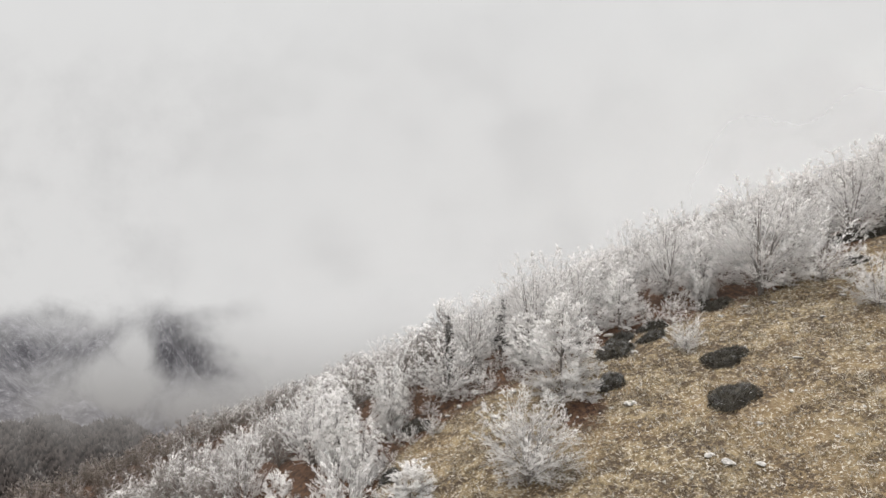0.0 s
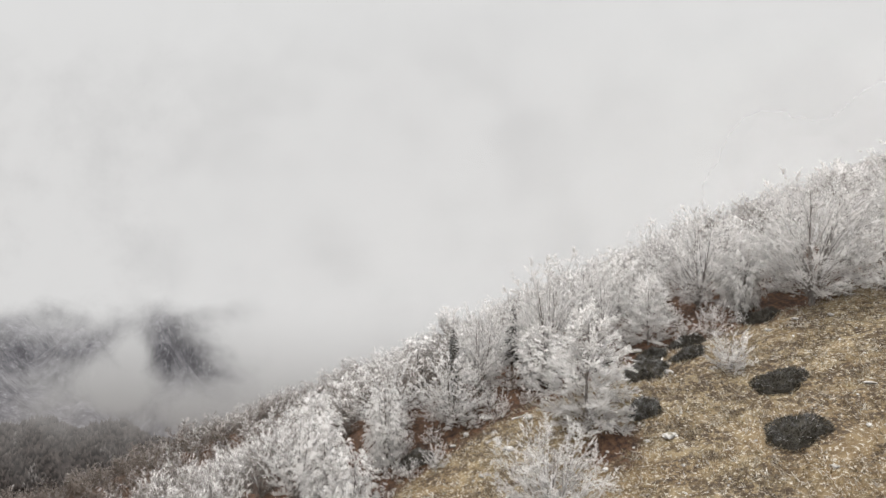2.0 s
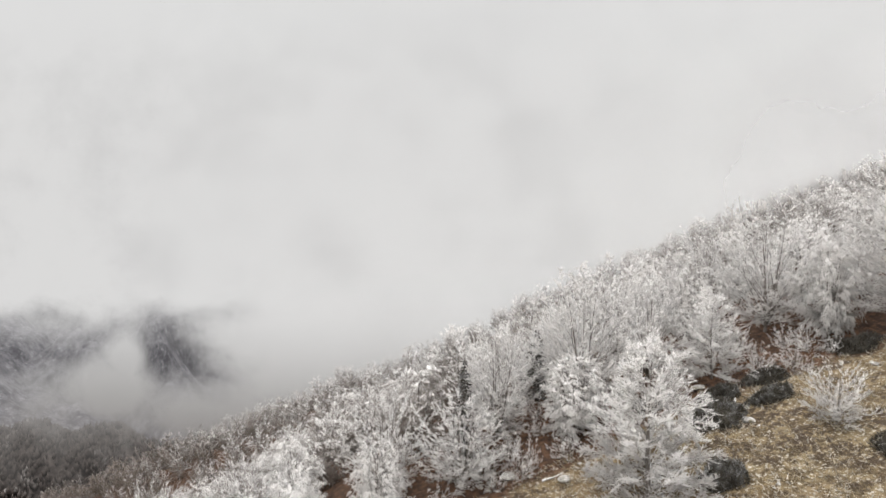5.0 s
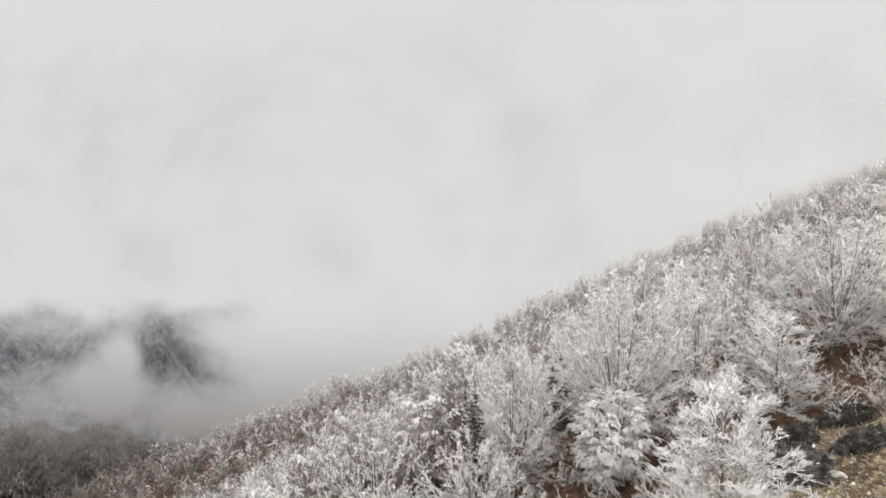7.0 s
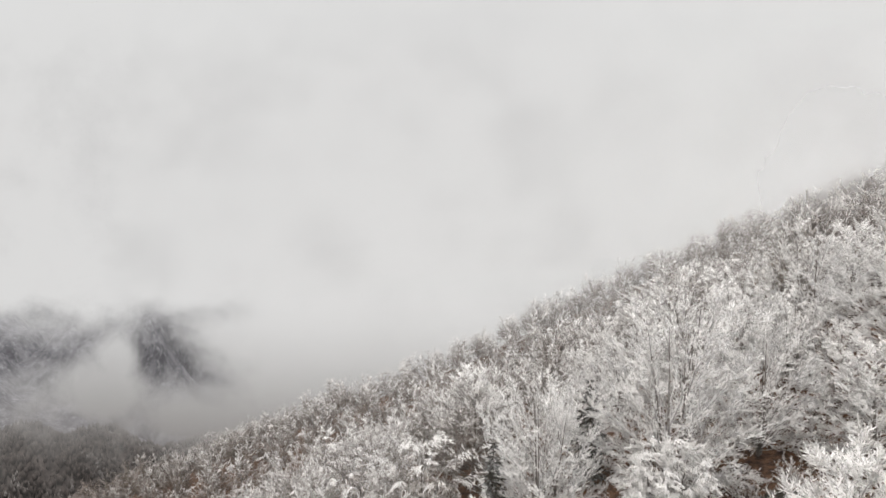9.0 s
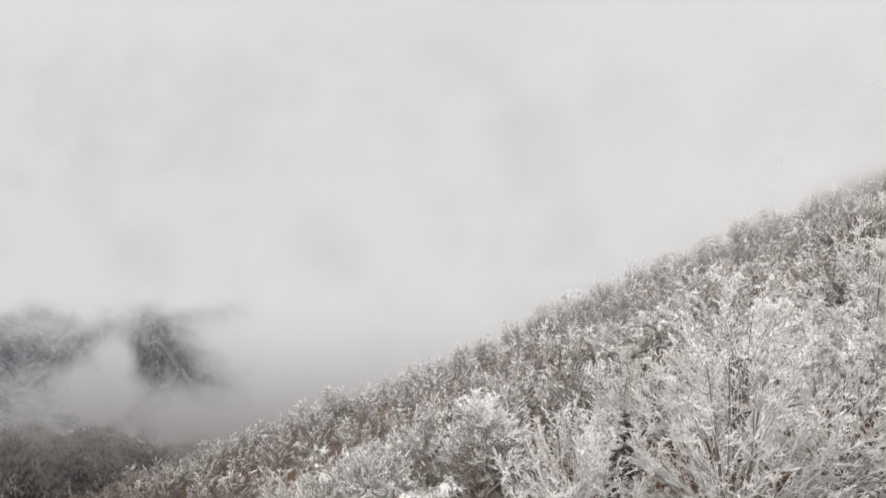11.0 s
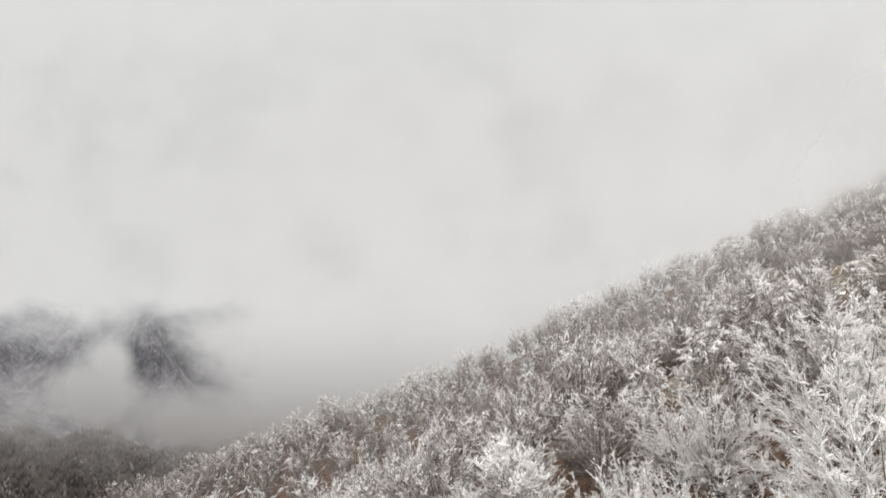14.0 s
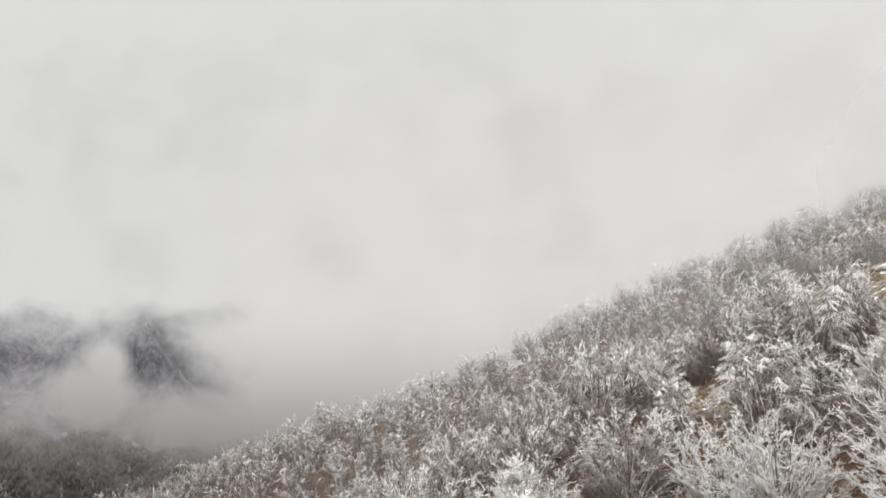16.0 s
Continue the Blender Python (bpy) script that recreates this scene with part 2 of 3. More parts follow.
def mesh_from(name, verts, faces, material, smooth_faces=False, normals=None, **attributes):
    """A mesh from arrays; faces is (n, 3) or (n, 4)."""
    me = bpy.data.meshes.new(name)
    n, k = faces.shape
    me.vertices.add(len(verts))
    me.vertices.foreach_set("co", np.ascontiguousarray(verts, np.float32).ravel())
    me.loops.add(n * k)
    me.loops.foreach_set("vertex_index", np.ascontiguousarray(faces, np.int32).ravel())
    me.polygons.add(n)
    me.polygons.foreach_set("loop_start", np.arange(0, n * k, k, dtype=np.int32))
    me.update(calc_edges=True)
    for key, values in attributes.items():
        me.attributes.new(key, "FLOAT", "POINT").data.foreach_set("value", np.ascontiguousarray(values, np.float32))
    me.polygons.foreach_set("use_smooth", np.full(n, smooth_faces or normals is not None))
    if normals is not None:
        me.attributes.new("custom_normal", "FLOAT_VECTOR", "POINT").data.foreach_set("vector", np.ascontiguousarray(normals, np.float32).ravel())
    me.materials.append(material)
    return me


def part(name, mesh, parent, label=""):
    ob = new(name, mesh)
    ob.parent = parent
    return tagged(ob, label)


def grid_faces(nx, ny):
    i = np.arange(nx - 1)[:, None] * ny + np.arange(ny - 1)[None, :]
    i = i.ravel()
    return np.stack([i, i + ny, i + ny + 1, i + 1], 1)


def graded(marks):
    """Coordinates in steps: (start, end, step) stretch by stretch."""
    return np.unique(np.concatenate([np.arange(a, b, s) for a, b, s in marks] + [[marks[-1][1]]]))


def clearing(x, y):
    """1 where the wood opens, 0 under the trees."""
    a = 1 - smooth(0.6, 1.25, np.hypot((x - 47) / 11, (y - 117) / 11))
    b = 1 - smooth(0.6, 1.3, np.hypot((x - 20) / 3.0, (y - 99) / 6.5))
    c = 1 - smooth(0.6, 1.3, np.hypot((x - 17.0) / 2.2, (y - 88) / 5))
    d = 1 - smooth(0.7, 1.2, np.hypot((x + 80) / 6, (y - 203) / 10))
    return np.maximum(np.maximum(a, b), np.maximum(c, d))


def build_ground():
    xs = graded([(-3400, -1500, 60), (-1500, -400, 15), (-400, -110, 9), (-110, -14, 2.4), (-14, 50, 0.5), (50, 110, 2.0), (110, 400, 20), (400, 2600, 110)])
    ys = graded([(-1500, -100, 70), (-100, 20, 6), (20, 66, 0.5), (66, 200, 1.8), (200, 500, 10), (500, 1900, 15), (1900, 4200, 90)])
    x, y = [a.ravel() for a in np.meshgrid(xs, ys, indexing="ij")]
    z = height(x, y)
    gap = edge_of_wood(x)
    forest = np.maximum(smooth(-2.2, 0.8, y - gap), smooth(8, 20, -x))
    forest = forest * (1 - 0.75 * clearing(x, y))
    forest = np.maximum(forest, 0.9 * np.exp(-np.hypot(x - 10.5, y - 45.2) ** 2 / 5.0))
    far = smooth(230, 330, np.hypot(x, y))
    snow = smooth(70, 92, y) * (1 - far) * 0.55 + 0.8 * clearing(x, y) * smooth(75, 90, y)
    snow = np.maximum(snow, 1.2 * np.exp(-np.hypot((x - 3.8) / 1.3, (y - 50.6) / 0.9) ** 2))
    snow = np.maximum(snow, 3.0 * np.exp(-np.hypot((x + 80) / 4, (y - 203) / 7) ** 2))
    lowland = smooth(-250, -300, z + fractal(x / 60, y / 60, 3, 5) * 40) * (y < 860)
    lowland = np.where((y < 800) & (far > 0), 1.0, lowland)
    me = mesh_from("ground", np.stack([x, y, z], 1), grid_faces(len(xs), len(ys)), GROUND, True, forest=forest, far=far, snow=snow, lowland=lowland)
    tagged(new("ground", me), "dry grass hillside falling to a misty wooded valley", "ground", kind="structure")


build_ground()

# ---- clouds ----


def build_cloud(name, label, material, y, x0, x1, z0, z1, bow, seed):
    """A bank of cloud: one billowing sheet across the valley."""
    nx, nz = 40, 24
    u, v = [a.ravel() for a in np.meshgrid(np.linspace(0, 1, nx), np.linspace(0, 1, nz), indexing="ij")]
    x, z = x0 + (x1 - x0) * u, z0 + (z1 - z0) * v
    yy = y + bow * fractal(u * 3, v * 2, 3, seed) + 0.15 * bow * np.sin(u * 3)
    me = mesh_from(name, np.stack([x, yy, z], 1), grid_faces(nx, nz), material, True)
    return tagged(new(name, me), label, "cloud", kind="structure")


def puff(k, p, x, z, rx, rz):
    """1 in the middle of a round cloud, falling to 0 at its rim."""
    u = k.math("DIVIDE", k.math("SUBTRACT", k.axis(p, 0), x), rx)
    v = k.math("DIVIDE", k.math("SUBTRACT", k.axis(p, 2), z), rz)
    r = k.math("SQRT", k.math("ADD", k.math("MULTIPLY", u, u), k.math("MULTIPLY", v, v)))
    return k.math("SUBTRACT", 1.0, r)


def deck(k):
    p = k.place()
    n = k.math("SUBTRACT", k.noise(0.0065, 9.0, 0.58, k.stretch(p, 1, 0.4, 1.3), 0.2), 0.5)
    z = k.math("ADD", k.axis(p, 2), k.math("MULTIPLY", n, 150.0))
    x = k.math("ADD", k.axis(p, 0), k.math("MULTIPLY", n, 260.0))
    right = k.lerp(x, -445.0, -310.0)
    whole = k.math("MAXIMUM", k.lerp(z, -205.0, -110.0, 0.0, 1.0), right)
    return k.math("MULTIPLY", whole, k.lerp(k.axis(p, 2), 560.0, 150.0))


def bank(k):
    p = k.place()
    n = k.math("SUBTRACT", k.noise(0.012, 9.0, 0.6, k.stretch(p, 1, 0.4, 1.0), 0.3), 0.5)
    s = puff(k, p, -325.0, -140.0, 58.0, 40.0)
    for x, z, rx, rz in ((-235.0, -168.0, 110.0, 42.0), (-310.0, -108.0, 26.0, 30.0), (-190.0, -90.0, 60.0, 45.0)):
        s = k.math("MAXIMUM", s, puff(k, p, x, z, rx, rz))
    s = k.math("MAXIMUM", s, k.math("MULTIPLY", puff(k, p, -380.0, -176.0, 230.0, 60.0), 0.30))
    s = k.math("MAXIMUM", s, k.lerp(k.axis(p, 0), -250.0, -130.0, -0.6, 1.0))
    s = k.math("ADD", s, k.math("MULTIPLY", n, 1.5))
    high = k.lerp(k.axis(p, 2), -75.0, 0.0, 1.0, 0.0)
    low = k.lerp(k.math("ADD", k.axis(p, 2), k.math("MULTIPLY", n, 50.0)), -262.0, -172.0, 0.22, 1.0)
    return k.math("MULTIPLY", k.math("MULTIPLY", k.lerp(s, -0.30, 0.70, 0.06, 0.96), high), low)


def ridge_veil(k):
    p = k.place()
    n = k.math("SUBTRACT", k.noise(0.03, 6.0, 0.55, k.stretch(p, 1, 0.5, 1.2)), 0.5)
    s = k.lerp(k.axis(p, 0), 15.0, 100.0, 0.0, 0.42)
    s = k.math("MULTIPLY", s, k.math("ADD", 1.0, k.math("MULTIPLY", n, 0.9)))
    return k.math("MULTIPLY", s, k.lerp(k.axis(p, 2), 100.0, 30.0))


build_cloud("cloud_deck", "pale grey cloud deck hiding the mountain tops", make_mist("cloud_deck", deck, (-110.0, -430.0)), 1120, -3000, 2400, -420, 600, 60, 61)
# the mist bank glows too, so that it matches the sky behind
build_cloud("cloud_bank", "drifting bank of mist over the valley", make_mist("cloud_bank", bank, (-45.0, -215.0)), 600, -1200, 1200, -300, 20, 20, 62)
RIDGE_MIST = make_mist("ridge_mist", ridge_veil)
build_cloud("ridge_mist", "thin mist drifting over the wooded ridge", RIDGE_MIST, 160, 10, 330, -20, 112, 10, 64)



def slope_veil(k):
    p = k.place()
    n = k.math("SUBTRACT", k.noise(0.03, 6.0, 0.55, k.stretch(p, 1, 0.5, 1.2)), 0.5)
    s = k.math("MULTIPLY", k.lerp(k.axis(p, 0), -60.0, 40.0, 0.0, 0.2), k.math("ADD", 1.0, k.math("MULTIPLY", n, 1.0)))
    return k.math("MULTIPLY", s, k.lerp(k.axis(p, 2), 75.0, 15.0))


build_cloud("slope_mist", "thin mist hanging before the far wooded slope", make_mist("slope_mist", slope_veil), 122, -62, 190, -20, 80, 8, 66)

# ---- trees ----


def unit(v):
    return v / np.maximum(np.linalg.norm(v, axis=-1, keepdims=True), 1e-9)


def tubes(p, r, sides):
    """Tapered tubes along the lines p (n, k, 3) with the radii r (n, k)."""
    n, k, _ = p.shape
    d = unit(np.gradient(p, axis=1))
    ref = np.where(np.abs(d[..., 2:3]) > 0.9, np.array([1.0, 0, 0]), np.array([0, 0, 1.0]))
    a = unit(np.cross(d, ref))
    b = np.cross(d, a)
    w = np.arange(sides) * 2 * np.pi / sides
    ring = a[:, :, None] * np.cos(w)[:, None] + b[:, :, None] * np.sin(w)[:, None]
    v = p[:, :, None] + ring * r[:, :, None, None]
    i = (np.arange(n)[:, None, None] * k + np.arange(k - 1)[None, :, None]) * sides
    s = np.arange(sides)[None, None, :]
    t = (s + 1) % sides
    quad = np.stack([i + s, i + t, i + t + sides, i + s + sides], -1).reshape(-1, 4)
    return v.reshape(-1, 3), quad


def spikes(p, d, length, width, rng):
    """Rimed twigs: slim blades from p along d."""
    n = len(p)
    side = unit(np.cross(d, rng.normal(size=(n, 3))))
    v = np.stack([p - side * width[:, None], p + side * width[:, None], p + d * length[:, None]], 1).reshape(-1, 3)
    return v, np.arange(3 * n).reshape(-1, 3)


STYLES = {
    # crown base, limb lift at the base and top in degrees, arch of the limbs, droop of the sprays, twig lift, flatness of the sprays
    "cone": dict(base=0.05, lift=(8, 60), arch=0.06, droop=-0.10, rise=0.22, flat=0.75, stems=1),
    "beech": dict(base=0.10, lift=(24, 68), arch=0.12, droop=0.02, rise=0.18, flat=0.75, stems=3),
    "upright": dict(base=0.14, lift=(46, 78), arch=0.08, droop=-0.14, rise=0.40, flat=0.90, stems=4),
    "weep": dict(base=0.08, lift=(48, 74), arch=0.26, droop=0.62, rise=-0.95, flat=0.90, stems=2),
    "bush": dict(base=0.02, lift=(30, 80), arch=0.04, droop=-0.05, rise=0.25, flat=0.85, stems=3),
}


def crown_radius(style, t):
    if style == "cone":
        return np.minimum(1.0, 0.72 + 1.0 * t) * (1 - t) ** 0.58 + 0.04
    if style == "weep":
        return np.sqrt(np.maximum(0, 1 - (1.75 * (t - 0.45)) ** 2)) * 0.92 + 0.06
    if style == "upright":
        return np.sqrt(np.maximum(0, 1 - (1.6 * (t - 0.52)) ** 2)) * 0.95 + 0.06
    return np.sqrt(np.maximum(0, 1 - (1.75 * (t - 0.44)) ** 2)) + 0.05


def turned(d, low, high, flat, rng):
    """The directions d swung aside by low to high degrees, most of it level."""
    n = len(d)
    side = unit(np.cross(d, np.array([0, 0, 1.0])) + 1e-6) * rng.choice([-1, 1], n)[:, None]
    a = np.radians(rng.uniform(low, high, n))[:, None]
    return unit(d * np.cos(a) + unit(side + rng.normal(0, flat, (n, 3))) * np.sin(a))


def grow(style, tall, wide, seed, limbs, subs, lets, twigs, size, frost=1.0, lean_mesh=False):
    """Bark (verts, quads) and rimed twigs (verts, triangles, frost) of one tree that stands at the origin."""
    s, rng = STYLES[style], np.random.default_rng(seed)
    stems, foot = s["stems"], s["base"] * tall
    k = np.linspace(0, 1, 8)
    line, girth = [], []
    for i in range(stems):
        way = seed + i * 6.283 / stems
        lean = rng.normal(0, 0.02, 2) + (np.array([math.cos(way), math.sin(way)]) * rng.uniform(0.05, 0.15) if stems > 1 else 0)
        bend = rng.uniform(0, 6.28)
        line.append(np.stack([lean[0] * k * tall + 0.010 * tall * np.sin(5 * k + bend), lean[1] * k * tall + 0.010 * tall * np.cos(4 * k + bend), -0.5 + k * (tall * 0.84 + 0.5)], 1))
        girth.append(tall * 0.017 / stems**0.5 * (1 - 0.98 * k) + 0.006)
    line, girth = np.array(line), np.array(girth)

    def on_stem(which, z):
        f = np.clip((z + 0.5) / (tall * 0.84 + 0.5), 0, 0.999) * 7
        i = f.astype(int)
        return line[which, i] + (line[which, i + 1] - line[which, i]) * (f - i)[:, None]

    # the limbs end spread over the crown's outline, lobed and uneven
    steps = np.linspace(0, 1, 200)
    share = np.cumsum(crown_radius(style, steps) + 0.30)
    t = np.interp((np.arange(limbs) + rng.uniform(0, 1, limbs)) / limbs, share / share[-1], steps)
    around = np.arange(limbs) * 2.39996 + rng.normal(0, 0.25, limbs)
    lobe = 1 + 0.10 * np.sin(2 * around + seed + 3 * t) + 0.08 * np.sin(3 * around - 7 * t + 2 * seed)
    radius = wide * crown_radius(style, t) * lobe * rng.uniform(0.70, 1.0, limbs)
    z = foot + (tall - foot) * t
    end = np.stack([np.cos(around) * radius, np.sin(around) * radius, z], 1)
    lift = np.radians(s["lift"][0] + (s["lift"][1] - s["lift"][0]) * t + rng.normal(0, 6, limbs))
    own_stem = np.argmin(np.stack([np.hypot(end[:, 0] - q[5, 0], end[:, 1] - q[5, 1]) + rng.uniform(0, 0.3 * wide, limbs) for q in line]), 0)
    start = on_stem(own_stem, np.clip(z - radius * np.tan(lift), 0.05 * tall + 0.25 * foot * rng.random(limbs), 0.84 * tall))
    long = np.linalg.norm(end - start, axis=1)
    mid = 0.5 * (start + end) + np.array([0, 0, 1.0]) * (s["arch"] * long)[:, None]
    q = np.linspace(0, 1, 6)[None, :, None]
    limb = start[:, None] * (1 - q) ** 2 + 2 * mid[:, None] * q * (1 - q) + end[:, None] * q**2
    limb[:, 1:-1] += rng.normal(0, 0.018, (limbs, 4, 3)) * long[:, None, None]
    thick = (0.007 + 0.0060 * long)[:, None] * (1 - 0.85 * q[..., 0]) * min(1.0, tall / 6)
    # sprays of side branches along the outer part of each limb
    own = np.repeat(np.arange(limbs), subs)
    u = np.tile((np.arange(subs) + 0.5) / subs, limbs) + rng.normal(0, 0.05, len(own))
    u = np.clip(0.22 + 0.78 * u, 0.05, 0.999)
    f = u * 5
    i = f.astype(int)
    at = limb[own, i] + (limb[own, i + 1] - limb[own, i]) * (f - i)[:, None]
    d = turned(unit(limb[own, i + 1] - limb[own, i]), 12, 62, s["flat"], rng)
    run = (0.12 * wide + 0.13 * long[own]) * (1.25 - 0.62 * u) * rng.uniform(0.6, 1.15, len(own))
    q = np.linspace(0, 1, 3)[None, :, None]
    branch = at[:, None] + d[:, None] * run[:, None, None] * q
    branch[..., 2] -= s["droop"] * run[:, None] * q[..., 0] ** 2
    # thin branchlets on the sprays, twigs on the branchlets
    src = np.repeat(np.arange(len(own)), lets)
    w = rng.uniform(0.08, 1.0, len(src))
    lb = branch[src, 0] + (branch[src, 2] - branch[src, 0]) * w[:, None]
    lb[:, 2] += s["droop"] * run[src] * (w - w * w)
    ld = turned(unit(branch[src, 2] - branch[src, 0]), 10, 58, s["flat"], rng)
    ld = unit(ld + np.array([0, 0, 0.6 * s["rise"]]))
    ll = rng.uniform(4.0, 9.0, len(src)) * size * (1.5 if style == "weep" else 1.0)
    ts = rng.integers(0, len(src), twigs)
    tb = lb[ts] + ld[ts] * (ll[ts] * rng.uniform(0.12, 1.0, twigs))[:, None]
    td = turned(ld[ts], 12, 55, 1.0, rng)
    td = unit(td + np.array([0, 0, s["rise"]]) + rng.normal(0, 0.16, (twigs, 3)))
    tl = rng.uniform(2.2, 5.0, twigs) * size * (1.35 if style == "weep" else 1.0)
    tw = rng.uniform(0.24, 0.42, twigs) * size
    base, dirs = np.concatenate([lb, tb]), np.concatenate([ld, td])
    tv, tf = spikes(base, dirs, np.concatenate([ll, tl]), np.concatenate([np.full(len(src), 0.20 * size), tw]), rng)
    n = len(base)
    if lean_mesh:
        bv, bf = tubes(line[:, ::3], girth[:, ::3], 4)
        lv, lf = tubes(limb[:, [0, 2, 5]], thick[:, [0, 2, 5]], 3)
        lr = np.tile(np.repeat([0.08, 0.25, 0.7], 3), limbs)
        sv, sf = np.zeros((0, 3)), np.zeros((0, 4), int)
    else:
        bv, bf = tubes(line, girth, 6)
        lv, lf = tubes(limb, thick, 3)
        lr = np.tile(np.repeat([0.05, 0.15, 0.34, 0.55, 0.75, 0.9], 3), limbs)
        fine = np.clip(0.010 * run, 0.008, 0.5 * size)[:, None] * np.array([[1.0, 0.35]])
        sv, sf = tubes(branch[:, ::2], fine, 3)
    bark_v = np.concatenate([bv, lv, sv])
    bark_f = np.concatenate([bf, lf + len(bv), sf + len(bv) + len(lv)])
    rime = np.concatenate([np.full(len(bv), 0.05), lr, np.full(len(sv), 0.88)]) * (1.0 if frost > 0.9 else 0.6 * frost)
    # the rime is thick on the outer and upper twigs and thin in the shelter of the crown
    level = np.clip((base[:, 2] - foot) / (tall - foot), 0, 1)
    out_r = np.hypot(base[:, 0], base[:, 1]) / (wide * (crown_radius(style, level) + 0.05))
    outer = smooth(0.30, 0.92, np.maximum(out_r, 0.9 * smooth(0.62, 1.0, level)) + rng.normal(0, 0.08, n))
    if frost > 0.9:
        cover = (0.76 + 0.30 * outer) * (0.90 + 0.12 * smooth(0.0, 0.5, level))
    else:
        # less rimed trees: steeper fall-off, which also paints dome shading into the crown
        cover = (0.30 + 0.90 * outer) * (0.16 + 1.0 * smooth(0.22, 0.85, level + rng.normal(0, 0.05, n)))
    value = np.tile([0.86, 0.86, 1.0], n) * np.repeat(rng.uniform(0.86, 1.12, n) * cover, 3) * frost
    fit_z = tall / np.quantile(tv[:, 2], 0.998)
    fit_r = wide / np.quantile(np.hypot(tv[:, 0], tv[:, 1]), 0.97)
    fit = np.array([fit_r, fit_r, fit_z])
    return bark_v * fit, bark_f, tv * fit, tf, np.clip(value, 0, 1), rime


def soft_normals(v, f, middle, stretch):
    """Normals that follow the crown's outline, so that fine twigs take the light softly; faces are wound to suit."""
    want = unit((v - middle) / stretch + np.array([0, 0, 0.25]))
    face = np.cross(v[f[:, 1]] - v[f[:, 0]], v[f[:, 2]] - v[f[:, 0]])
    wrong = np.sum(face * want[f[:, 2]], 1) < 0
    f = np.where(wrong[:, None], f[:, [1, 0, 2]], f)
    own = unit(face) * np.where(wrong, -1, 1)[:, None]
    mixed = np.empty_like(v)
    for c in range(3):
        mixed[f[:, c]] = own
    return f, unit(want * 0.88 + mixed * 0.12)


TREES = {}
LABELS = {
    "cone": ("beech_tree", "young beech tree thickly covered in white hoarfrost", "tree"),
    "beech": ("beech_tree", "spreading beech tree with hoarfrost on dark branches", "tree"),
    "upright": ("beech_tree", "upright beech tree with frosted twigs over bare dark stems", "tree"),
    "weep": ("birch_tree", "birch tree with drooping twigs white with frost", "tree"),
    "bush": ("small_tree", "low many-stemmed small tree rimed with white frost", "tree"),
}


def tree(style, x, y, tall, wide, variant=0, fine=1, frost=1.0, turn=0.0, group="trees of the wooded slope", label=""):
    """One tree of its own on the slope; alike ones share their meshes."""
    key = (style, variant, fine, frost)
    unit_tall, unit_wide = {"cone": (7.0, 3.2), "beech": (8.5, 4.0), "upright": (8.5, 3.0), "weep": (8.0, 3.0), "bush": (3.2, 1.7)}[style]
    m = Matrix.Translation((x, y, near_height(x, y) - 0.12)) @ Matrix.Rotation(turn, 4, "Z") @ Matrix.Diagonal((wide / unit_wide, wide / unit_wide, tall / unit_tall, 1))
    if key not in TREES:
        seed = 100 + 7 * variant + len(style) * 31 + int(frost * 50)
        small = style == "bush"
        if fine == 2:
            numbers = dict(limbs=34, subs=7, lets=6, twigs=9000, size=0.032) if small else dict(limbs=72, subs=11, lets=8, twigs=64000, size=0.037)
        elif fine == 1:
            numbers = dict(limbs=28, subs=6, lets=5, twigs=5000, size=0.036) if small else dict(limbs=62, subs=9, lets=7, twigs=36000, size=0.041)
        else:
            numbers = dict(limbs=20, subs=5, lets=4, twigs=1800, size=0.05) if small else dict(limbs=48, subs=7, lets=5, twigs=12500, size=0.060)
        bv, bf, tv, tf, value, rime = grow(style, unit_tall, unit_wide, seed, frost=frost, **numbers)
        name, text, kind = LABELS[style]
        top = new(name)
        part("trunk", mesh_from("trunk", bv, bf, BARK, frost=rime), top, "dark bark rimed on the upper side")
        tf, soft = soft_normals(tv, tf, np.array([0, 0, 0.35 * unit_tall]), np.array([unit_wide, unit_wide, 0.6 * unit_tall]))
        part("crown", mesh_from("crown", tv, tf, FROST, normals=soft, frost=value), top, "white frosted twigs")
        tagged(top, label or text, kind, group)
        top.matrix_basis = m
        TREES[key] = top
        return top
    made = copy_thing(TREES[key], m @ Matrix.Diagonal((*(1 / c for c in TREES[key].scale), 1)))
    return tagged(made, label or LABELS[style][1], LABELS[style][2], group)


